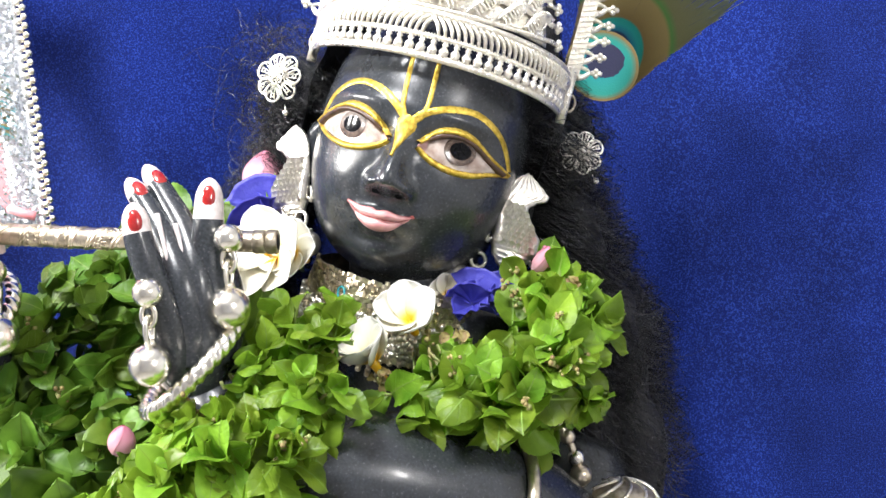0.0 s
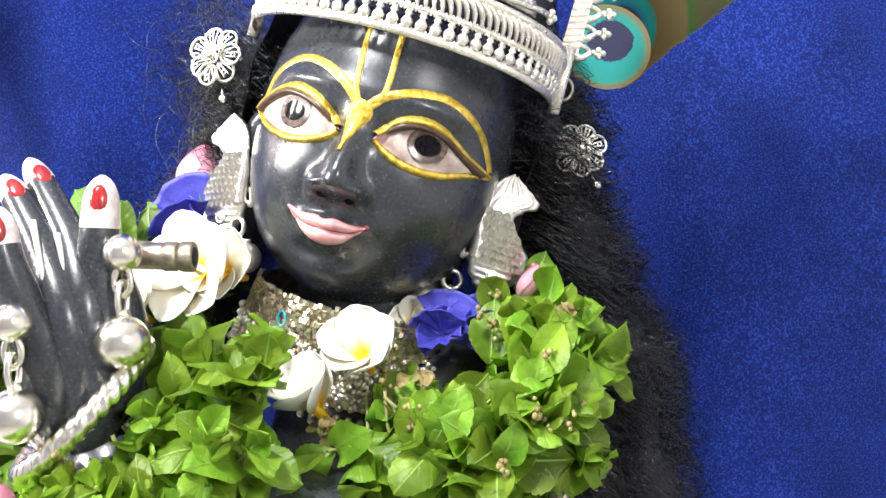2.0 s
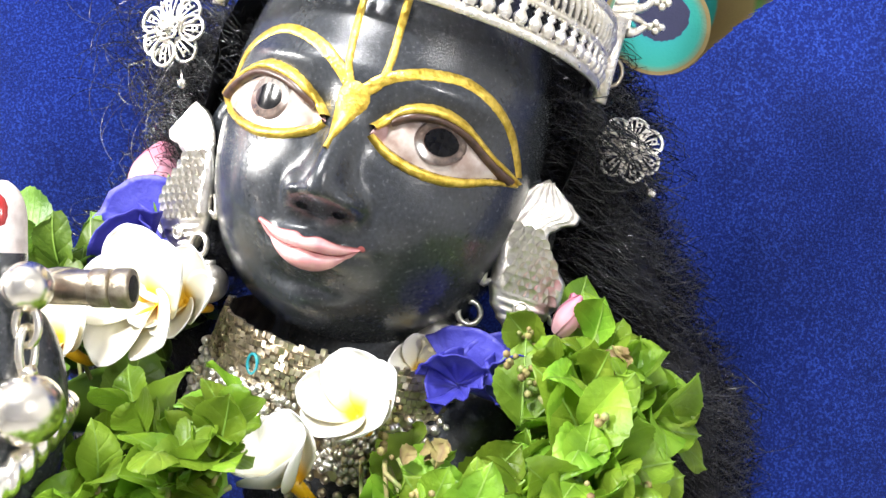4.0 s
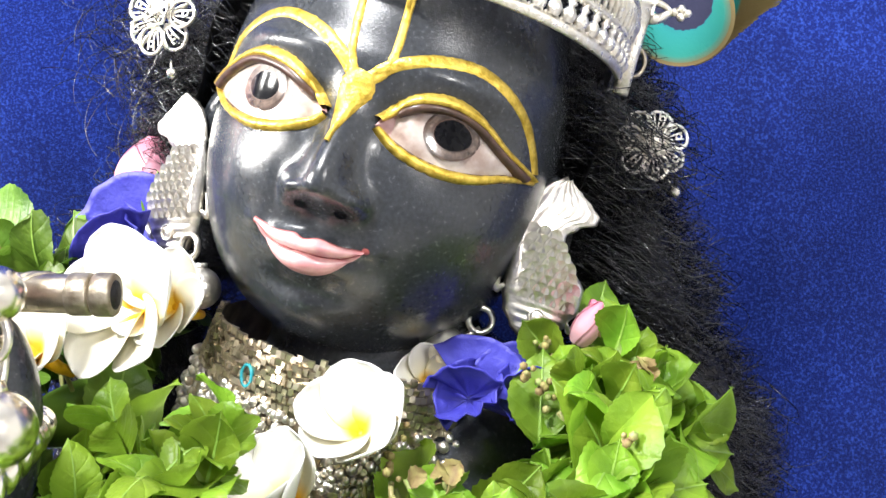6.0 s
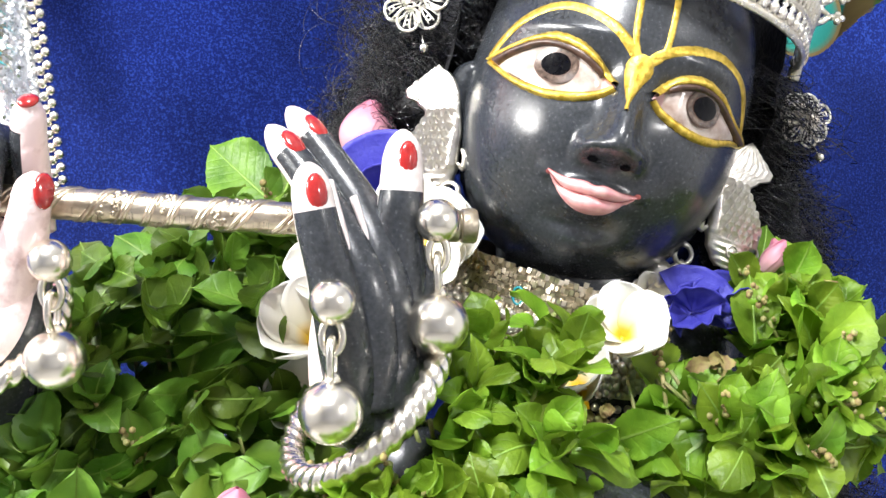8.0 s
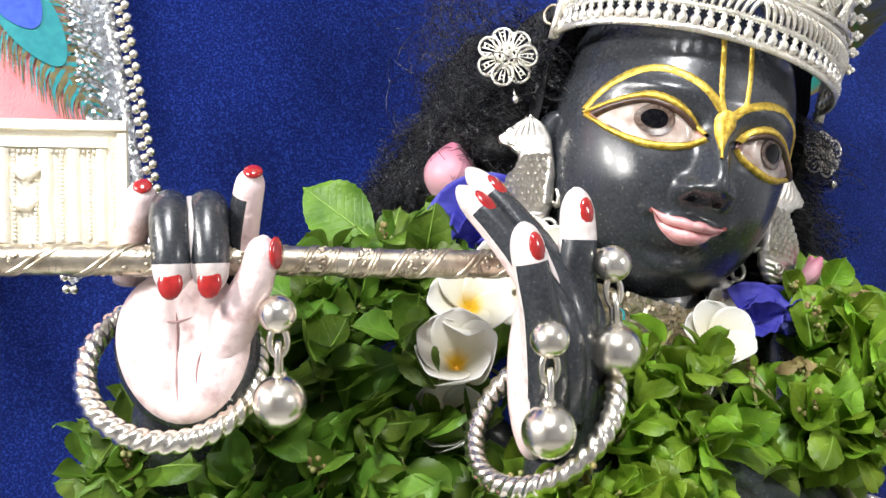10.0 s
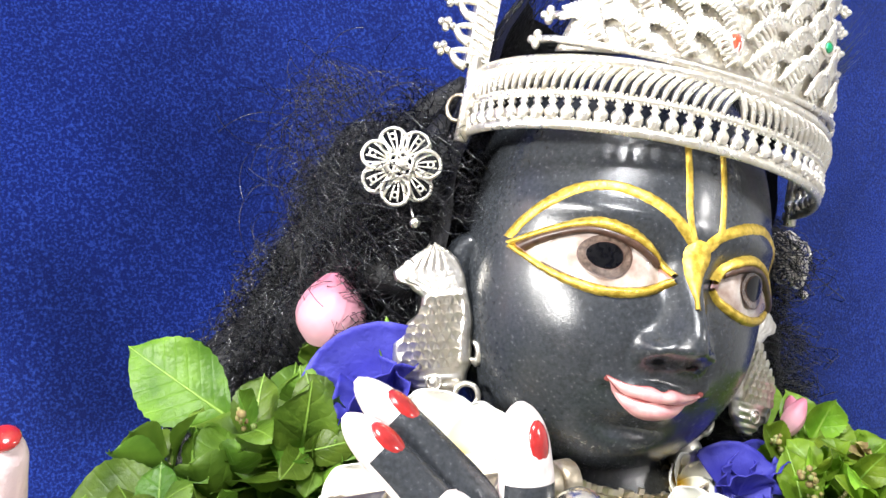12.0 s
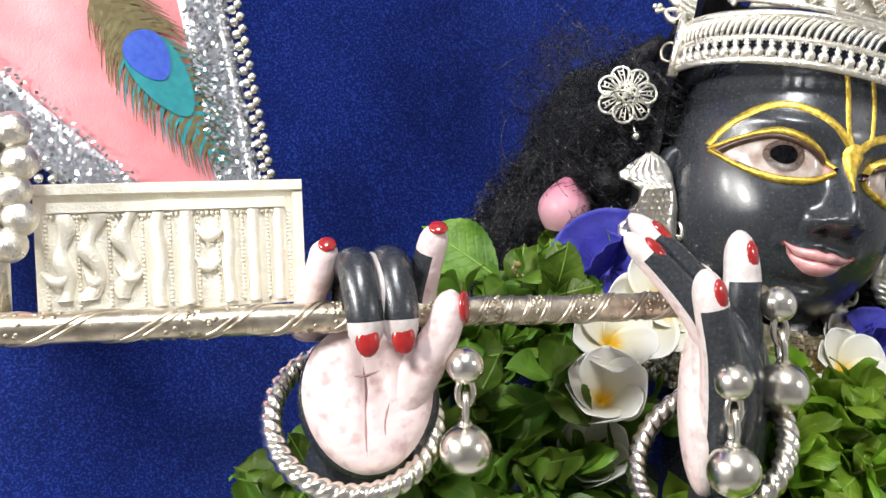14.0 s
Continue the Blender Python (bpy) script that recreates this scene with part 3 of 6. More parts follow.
    finger([(-0.1200, 0.417, 1.142), (-0.1250, 0.405, 1.166), (-0.130, 0.398, 1.188), (-0.1345, 0.395, 1.204), (-0.1375, 0.3955, 1.2205)], [0.0100, 0.0086, 0.0072, 0.0064, 0.0056], (0.25, -0.97, 0.1), 0.79)
    finger([(-0.1145, 0.416, 1.148), (-0.1180, 0.4085, 1.180), (-0.127, 0.413, 1.201), (-0.138, 0.419, 1.218), (-0.1505, 0.426, 1.2335)], [0.0110, 0.0086, 0.0070, 0.0060, 0.0050], (0.35, -0.75, 0.55), 0.85)
    finger([(-0.1105, 0.418, 1.148), (-0.1125, 0.4115, 1.183), (-0.120, 0.417, 1.206), (-0.131, 0.424, 1.223), (-0.1445, 0.433, 1.2405)], [0.0110, 0.0086, 0.0070, 0.0060, 0.0050], (0.45, -0.70, 0.55), 0.85)
    finger([(-0.1080, 0.421, 1.148), (-0.1075, 0.4165, 1.178), (-0.1090, 0.414, 1.200), (-0.1085, 0.413, 1.215), (-0.1082, 0.4145, 1.2330)], [0.0115, 0.0092, 0.0078, 0.0070, 0.0058], (0.20, -0.96, 0.20), 0.72, nh=0.0060)
    for a, b in (((-0.121, 0.4035, 1.178), (-0.131, 0.4085, 1.216)), ((-0.1135, 0.4055, 1.178), (-0.1235, 0.4115, 1.2115))):
        g.tube(bez([a, ((a[0] + b[0]) / 2 + 0.0008, (a[1] + b[1]) / 2 - 0.0016, (a[2] + b[2]) / 2), b], 12), lambda t: 0.0006 + 0.0007 * t, 8, S_WHITE)

    # far palm, seen from its pink face
    m = facing((-0.2475, 0.4465, 1.178), (-0.28, -0.95, 0.05), (0.0, 0.0, 1))
    rot = m.to_3x3()
    g.ball(m.translation + rot @ V((0, -0.002, -0.006)), 1.0, 36, 24, S_BLACK, (0.0265, 0.0300, 0.0105), rot)

    def palm(i, j):
        a = 2 * math.pi * j / 48
        s = i / 13
        wide = 0.0240 * (1 + 0.10 * math.sin(a))
        x, y = math.cos(a) * wide * s, math.sin(a) * 0.0280 * s - 0.001
        hollow = -0.0011 * math.exp(-((x + 0.001 + 0.03 * y) / 0.0018) ** 2) + 0.0014 * noise.noise(V((x * 90, y * 90, 2)))
        return m @ V((x, y, 0.0065 * math.sqrt(max(0, 1 - s ** 2.6)) + hollow * (1 - s)))
    g.grid(palm, 14, 48, S_PALM, False, True)
    for ps in ([(-0.014, 0.014), (-0.004, 0.008), (0.006, 0.010), (0.018, 0.016)], [(0.018, 0.010), (0.010, 0.002), (0.006, -0.010), (0.008, -0.022)], [(-0.0010, 0.012), (-0.0006, 0.0), (-0.0010, -0.014), (-0.0004, -0.025)], [(-0.020, 0.004), (-0.010, -0.001), (-0.002, 0.000)]):
        line = bez([(x, y, 0) for x, y in ps], 16)
        g.tube([m @ V((q.x, q.y, 0.0061 * math.sqrt(max(0.02, 1 - math.hypot(q.x / 0.0245, (q.y + 0.001) / 0.0280) ** 2.6)) - 0.0002)) for q in line], lambda t: 0.00045 * math.sin(math.pi * (0.1 + 0.8 * t)), 6, S_CREASE)
    for x0, nx, nz0 in ((-0.2518, -0.2512, 1.2010), (-0.2390, -0.2385, 1.1982)):
        pts = [(x0 + 0.001, 0.4575, 1.204), (x0 + 0.001, 0.4570, 1.2180), (x0 + 0.0008, 0.4510, 1.2248), (x0 + 0.0005, 0.4400, 1.2252), (x0 + 0.0003, 0.4340, 1.2190), (nx, 0.4300, 1.2080), (nx, 0.4315, 1.1970)]
        back = (-0.15, -0.98, 0.1)

        def slots(s, a):
            return S_WHITE if s > 0.84 else S_BLACK
        tapered(g, pts, [0.0066, 0.0069, 0.0071, 0.0072, 0.0070, 0.0066, 0.0056], slots, 18, 40)
        nail(g, (nx - 0.0006, 0.4252, 1.2008), (-0.2, -0.95, 0.12), (0, 0.1, -1), 0.0042, 0.0056)
    g.tube(bez([(-0.2447, 0.4500, 1.2290), (-0.2447, 0.4390, 1.2285), (-0.2443, 0.4300, 1.2190), (-0.2443, 0.4295, 1.2030)], 16), 0.0013, 8, S_WHITE)
    tapered(g, [(-0.2655, 0.462, 1.200), (-0.2650, 0.457, 1.214), (-0.2620, 0.4510, 1.225), (-0.2602, 0.4470, 1.2355)], [0.0062, 0.0060, 0.0056, 0.0050], S_PALM, 18, 26)
    nail(g, (-0.2604, 0.4455, 1.2340), (-0.1, -0.75, 0.65), (0, 0.5, 0.8), 0.0034, 0.0034)
    tapered(g, [(-0.2262, 0.449, 1.198), (-0.2266, 0.444, 1.214), (-0.2256, 0.4360, 1.227), (-0.2236, 0.4295, 1.2395)], [0.0058, 0.0060, 0.0056, 0.0050], lambda s, a: S_BLACK if 2.3 < a < 4.4 and s < 0.75 else S_PALM, 18, 26)
    nail(g, (-0.2238, 0.4287, 1.2385), (-0.15, -0.6, 0.75), (0.3, -0.3, 0.8), 0.0036, 0.0034)
    tapered(g, [(-0.2350, 0.4460, 1.174), (-0.2280, 0.4370, 1.190), (-0.2230, 0.4285, 1.203), (-0.2205, 0.4255, 1.2165)], [0.0085, 0.0080, 0.0064, 0.0052], S_PALM, 18, 26)
    nail(g, (-0.2170, 0.4230, 1.2105), (0.72, -0.68, 0.05), (0.1, 0.0, 1), 0.0036, 0.0058)
    return solo("statue", g, STATUE_MATS, "black stone deity statue with painted gold brows and red nails", "statue", base=(0, 0.53, 0.80))


build_statue()

# ---- wig ----
def build_wig():
    wig = thing("wig", (0.0, 0.56, 1.30), "long black curly hair wig with loose flyaway strands", "wig")
    core = Geo()

    def cap(i, j):
        z = -0.03 + 0.145 * j / 29
        r = max(0.02, (1 - (max(0, z - 0.02) / 0.13) ** 2.2)) ** 0.5
        th = radians(86) + radians(188) * i / 59
        k = 1.14 + 0.05 * noise.noise(V((math.sin(th) * 4, math.cos(th) * 4, z * 60)))
        return hp(0.061 * k * r * math.sin(th), -0.010 + 0.074 * k * r * math.cos(th), z)
    core.grid(cap, 60, 30)
    part("hair_cap", core, HAIRCORE, wig)
    locks = [
        ([(-0.060, 0.545, 1.318), (-0.088, 0.555, 1.285), (-0.103, 0.580, 1.250), (-0.130, 0.600, 1.205), (-0.155, 0.605, 1.14), (-0.16, 0.60, 1.04)], 0.017),
        ([(-0.068, 0.530, 1.305), (-0.078, 0.540, 1.280), (-0.086, 0.555, 1.250), (-0.100, 0.57, 1.20), (-0.11, 0.58, 1.12)], 0.017),
        ([(-0.040, 0.57, 1.335), (-0.084, 0.585, 1.305), (-0.110, 0.60, 1.262), (-0.14, 0.61, 1.22), (-0.17, 0.61, 1.16)], 0.015),
        ([(0.060, 0.515, 1.275), (0.068, 0.525, 1.245), (0.080, 0.535, 1.205), (0.104, 0.545, 1.16), (0.116, 0.550, 1.11), (0.118, 0.55, 1.0)], 0.019),
        ([(0.055, 0.54, 1.32), (0.076, 0.56, 1.270), (0.088, 0.570, 1.220), (0.116, 0.575, 1.165), (0.128, 0.575, 1.11), (0.130, 0.57, 1.0)], 0.018),
        ([(0.050, 0.53, 1.26), (0.062, 0.54, 1.22), (0.072, 0.55, 1.18), (0.088, 0.545, 1.12), (0.094, 0.54, 1.0)], 0.020),
    ]
    r = random.Random(3)
    strands = Geo()
    for pts, rad in locks:
        g = Geo()
        line = bez(pts, 46)

        def bulge(t, rad=rad):
            return 1 + 0.20 * math.sin(t * 26 + rad * 900) + 0.10 * math.sin(t * 47 + rad * 300)
        g.tube(line, lambda t: rad * bulge(t) * (0.80 - 0.15 * t) * min(1, 0.45 + 3 * t), 18)
        g.v = [tuple(V(p) + V((noise.noise(V(p) * 45), noise.noise(V(p) * 45 + V((5, 0, 0))), noise.noise(V(p) * 45 + V((0, 5, 0))))) * 0.004) for p in g.v]
        part("lock", g, HAIRCORE, wig)
        wound = pts[0][0] > 0
        for k in range(900 if wound else 700):
            s0 = r.random() * 0.86
            length = r.uniform(0.05, 0.14) if wound else r.uniform(0.10, 0.32)
            ang, rr = r.uniform(0, 6.28), rad * r.uniform(0.85, 1.30) * (1.3 if r.random() < 0.15 else 1)
            turns, curl = r.uniform(2, 6), r.uniform(0.0016, 0.0058)
            ph, n = r.uniform(0, 6.28), 24
            seg = bez(pts, 60)
            out = []
            drift = V((r.gauss(0, 1), r.gauss(0, 1), r.gauss(0, 0.5))) * 0.004
            for i in range(n):
                s = min(0.999, s0 + length * i / (n - 1)) * 59
                a = int(s)
                p = seg[a].lerp(seg[min(59, a + 1)], s - a)
                w = ang + (2.6 if wound else 0.9) * i / n
                c = ph + turns * 6.28 * i / n
                p = p + V((math.cos(w), math.sin(w), 0.3 * math.sin(w * 2))) * (rr * bulge(s / 59)) + V((math.cos(c), math.sin(c), math.sin(c * 0.7))) * curl + drift * (i / n) ** 2
                out.append(p)
            strands.tube(out, r.uniform(0.00011, 0.00022), 3, caps=False)
    # combed hair over the cap
    for k in range(1300):
        th = radians(r.uniform(92, 268))
        z0, n = r.uniform(0.02, 0.130), 18
        drop, sway, ph = r.uniform(0.03, 0.07), r.uniform(0.02, 0.08), r.uniform(0, 6.28)
        out = []
        for i in range(n):
            z = z0 - drop * i / n
            q = max(0.02, (1 - (max(0, z - 0.02) / 0.13) ** 2.2)) ** 0.5
            a = th + sway * math.sin(ph + i * 0.7) + (0.25 if th < math.pi else -0.25) * (i / n)
            kk = 1.165 + 0.02 * math.sin(ph * 3 + i * 0.5)
            out.append(hp(0.061 * kk * q * math.sin(a), -0.010 + 0.074 * kk * q * math.cos(a), z))
        strands.tube(out, 0.0002, 3, caps=False)
    # flyaway hairs
    for k in range(760):
        left = r.random() < 0.66
        if left:
            p = V((r.uniform(-0.120, -0.072), r.uniform(0.53, 0.59), r.uniform(1.270, 1.335)))
            d = V((-0.75 + r.gauss(0, 0.5), r.gauss(0, 0.4), 0.25 + r.gauss(0, 0.6)))
        else:
            q = r.random()
            p = V((0.075 + 0.045 * q + r.gauss(0, 0.008), 0.55 + 0.02 * q, 1.28 - 0.2 * q))
            d = V((0.8 + r.gauss(0, 0.4), r.gauss(0, 0.4), r.gauss(0, 0.5)))
        d.normalize()
        u = d.cross(V((r.gauss(0, 1), r.gauss(0, 1), r.gauss(0, 1)))).normalized()
        n, ln, loop = 16, r.uniform(0.018, 0.050) * (1 if left else 0.5), r.uniform(1.2, 5.0)
        out = []
        for i in range(n):
            t = i / (n - 1)
            out.append(p)
            a = loop * t
            p = p + (d * math.cos(a) + u * math.sin(a)) * (ln / n) + V((0, 0, -0.0006 * t))
        strands.tube(out, 0.00015, 3, caps=False)
    part("loose_hair", strands, HAIR, wig, "loose curly black strands", kind="stuff")


build_wig()


# ---- crown ----
def cr(th, z, out=0.0):
    """A point of the crown's band: angle from its front, height over its lower edge."""
    return hp((0.0705 + out) * math.sin(th), (0.0535 + out) * math.cos(th) - 0.0005, 0.0465 + 0.0050 * max(0, math.cos(th)) + z)


def cr_pose(th, z, out=0.0):
    p = cr(th, z, out)
    x = (cr(th + 0.01, z, out) - cr(th - 0.01, z, out)).normalized()
    y = (cr(th, z + 0.001, out) - p).normalized()
    zz = x.cross(y).normalized()
    y = zz.cross(x)
    return Matrix.Translation(p) @ Matrix((x, y, zz)).transposed().to_4x4()


def strip(g, z0, z1, out, thick, th0=-1.62, th1=1.62, n=90, wave=0.0):
    prof = [(z0, out), (z0, out + thick), ((z0 + z1) / 2, out + thick * 1.5), (z1, out + thick), (z1, out)]
    g.grid(lambda i, j: cr(th0 + (th1 - th0) * i / (n - 1), prof[j][0] + wave * math.sin(i * 1.9), prof[j][1]), n, 5, 0, False, True)


def build_crown():
    crown = thing("crown", tuple(cr(0, 0)), "silver filigree crown set with small red and green stones", "crown")
    for name, a, b, t in (("lower_rim", 0.0, 0.0034, 0.0011), ("middle_rim", 0.0112, 0.0130, 0.0009), ("upper_rim", 0.0220, 0.0250, 0.0012)):
        g = Geo()
        strip(g, a, b, 0.0, t)
        part(name, g, SILVERFIL, crown)
    for z in (0.0036, 0.0109, 0.0132, 0.0219):
        g = Geo()
        for k in range(150):
            g.ball(cr(-1.6 + 3.2 * k / 149, z, 0.0007), 0.00062, 5, 4)
        part("beading", g, SILVERFIL, crown, kind="stuff")
    # vase-shaped posts
    g = Geo()
    prof = [(0.0012, 0.0), (0.0020, 0.0012), (0.0022, 0.0028), (0.0014, 0.0042), (0.0008, 0.0050), (0.0016, 0.0060), (0.0009, 0.0068), (0.0016, 0.0078)]
    g.grid(lambda i, j: (prof[i][0] * 1.2 * math.cos(j * math.pi / 4), prof[i][1], prof[i][0] * 0.9 * math.sin(j * math.pi / 4)), len(prof), 8, 0, False, True)
    vase = g.mesh("baluster", [SILVERFIL])
    for k in range(38):
        piece("baluster", vase, cr_pose(-1.56 + 3.12 * k / 37, 0.0034, 0.0004), crown)
    # slanted curved leaves, mirrored about the front
    slat = {}
    for s in (-1, 1):
        g = Geo()
        line = bez([(-s * 0.0026, 0.0, 0), (-s * 0.0014, 0.0045, 0.0004), (s * 0.0010, 0.0075, 0.0006), (s * 0.0034, 0.0092, 0.0)], 8)
        g.tube(line, lambda t: 0.0005 + 0.0013 * math.sin(math.pi * (0.12 + 0.8 * t)), 6, flat=0.7)
        slat[s] = g.mesh("slat", [SILVERFIL])
    for k in range(64):
        th = -1.56 + 3.12 * k / 63
        piece("slat", slat[1 if th < 0 else -1], cr_pose(th, 0.0130, 0.0002), crown)
    # front crest of plumes
    def edge(z):
        return 0.98 - 5.2 * (z - 0.030)

    def crest(s, z, out=0.0):
        return cr(s * edge(z), z, -0.10 * max(0, z - 0.030) + out)
    g = Geo()
    g.tube([crest(-1 + 2 * i / 60, 0.0305 - 0.0045 * (1 - (-1 + 2 * i / 60) ** 2), 0.0006) for i in range(61)], 0.0013, 8, flat=0.7)
    part("crest_rail", g, SILVERFIL, crown)
    for sgn in (-1, 1):
        for row in range(6):
            for col in range(4):
                s0 = 0.01 + 0.225 * col
                z0 = 0.0300 + 0.0100 * row
                g = Geo()
                pts = [crest(sgn * (s0 + 0.00), z0), crest(sgn * (s0 + 0.10), z0 + 0.007, 0.0012), crest(sgn * (s0 + 0.20), z0 + 0.0105, 0.0014), crest(sgn * (s0 + 0.30), z0 + 0.0100, 0.0006)]
                line = bez(pts, 14)
                g.tube(line, lambda t: 0.0011 - 0.0007 * t, 6)
                for i in range(1, 14):
                    d = (line[i] - line[i - 1]).normalized()
                    up = (cr(0, 0.01) - cr(0, 0)).normalized()
                    for w, ln in ((1, 0.0040), (-1, 0.0056)):
                        v = (up * w + d * 0.75).normalized()
                        g.tube([line[i], line[i] + v * ln * 0.5 + d * 0.0004, line[i] + v * ln * (1 - 0.4 * i / 14)], lambda t: 0.00085 * (1.15 - 0.4 * t), 5, caps=False)
                part("plume", g, SILVERFIL, crown)
        for k in range(8):
            z = 0.0305 + 0.0085 * k
            g = Geo()
            p = crest(sgn, z)
            o = (crest(sgn * 1.0, z) - crest(sgn * 0.9, z)).normalized()
            up = (cr(0, 0.01) - cr(0, 0)).normalized()
            g.tube([p - o * 0.002, p + o * 0.003], 0.0014, 6)
            for q in ((0.0040, 0.0), (0.0050, 0.0019), (0.0050, -0.0019), (0.0068, 0.0)):
                g.ball(p + o * q[0] + up * q[1], 0.00155, 8, 6)
            part("finial", g, SILVERFIL, crown)
    g = Geo()
    g.grid(lambda i, j: crest(-0.96 + 1.92 * i / 40, 0.0270 + 0.060 * j / 20, -0.0016 + 0.0004 * math.sin(i * 2.1) * math.sin(j * 1.7)), 41, 21)
    bk = part("crest_plate", g, SILVERFIL, crown)
    md = bk.modifiers.new("thick", "SOLIDIFY")
    md.thickness = 0.0008
    # spirals between the plumes
    for k in range(16):
        s, z = -0.82 + 1.64 * (k % 8) / 7, 0.036 + 0.017 * (k // 8)
        m = cr_pose(s * edge(z), z, -0.10 * max(0, z - 0.030) + 0.0014)
        g = Geo()
        g.tube([m @ V((math.cos(a * 0.55) * 0.0004 * a, math.sin(a * 0.55) * 0.0004 * a, 0)) for a in range(2, 13)], 0.0006, 5)
        part("scroll", g, SILVERFIL, crown)
    for nm, loc, mt, lab in (("red_stone", (-0.0039, 0.0525, 0.0885), REDGEM, "oval red stone"), ("green_stone", (0.0385, 0.0455, 0.1005), GREENGEM, "round green stone")):
        m = facing(hp(*loc), HEAD.to_3x3() @ V((loc[0] * 8, -1, 0)), HEAD.to_3x3() @ V((0, 0, 1)))
        g = Geo()
        g.ball(m.translation, 1, 14, 10, 0, (0.0024, 0.0036, 0.0018) if mt is REDGEM else (0.0020, 0.0020, 0.0016), m.to_3x3())
        st = part(nm, g, mt, crown, lab)
        g = Geo()
        g.tube([m @ V((math.cos(a * 0.3927) * 0.0029, math.sin(a * 0.3927) * (0.0041 if mt is REDGEM else 0.0027), 0)) for a in range(16)], 0.0006, 6, closed=True)
        part("setting", g, SILVERFIL, st)
    # posts at both ends with bead brackets
    for s in (-1, 1):
        m = HEAD
        def q(x, f, z):
            return hp(s * x, f, z)
        g = Geo()
        g.tube([q(0.0725, -0.0005, 0.0445), q(0.0725, -0.0005, 0.0755)], 0.0027, 10, flat=0.8)
        part("hinge_bar", g, SILVERFIL, crown)
        g = Geo()
        prof = [(-0.0016, 0.003), (-0.0016, -0.004), (0.0060, -0.006), (0.0060, 0.001)]
        g.grid(lambda i, j: q(0.0700 + prof[j][0], -0.002 + prof[j][1], 0.0725 + 0.075 * i / 1), 2, 4, 0, False, True)
        pn = part("side_panel", g, SILVERFIL, crown, smooth=False)
        g = Geo()
        for k in range(24):
            z = 0.0735 + 0.003 * k
            g.tube([q(0.0690, 0.0015, z), q(0.0755, -0.0005, z + 0.0026)], 0.0006, 5, caps=False)
        part("herringbone", g, SILVERFIL, pn, kind="stuff")
        for k in range(8):
            z = 0.0760 + 0.0090 * k
            g = Geo()
            g.tube(bez([q(0.0750, -0.004, z - 0.004), q(0.0785, -0.005, z - 0.0030), q(0.0815, -0.005, z + 0.0002)], 6), lambda t: 0.0022 - 0.0010 * t, 7)
            g.tube(bez([q(0.0750, -0.004, z + 0.002), q(0.0790, -0.005, z + 0.0014), q(0.0815, -0.005, z + 0.0002)], 6), lambda t: 0.0014 - 0.0006 * t, 7)
            for a, b in ((0.0825, 0.0002), (0.0845, 0.0018), (0.0850, -0.0010), (0.0868, 0.0008)):
                g.ball(q(a, -0.005, z + b), 0.0015, 8, 6)
            part("bead_bracket", g, SILVERFIL, crown)
        g = Geo()
        c = q(0.0745, -0.005, 0.0570)
        g.tube([c + HEAD.to_3x3() @ V((math.cos(a * 0.3927) * 0.0034 * s, math.cos(a * 0.3927) * 0.002, math.sin(a * 0.3927) * 0.0048)) for a in range(16)], 0.0008, 6, closed=True)
        part("loop", g, SILVERDARK, crown)


build_crown()


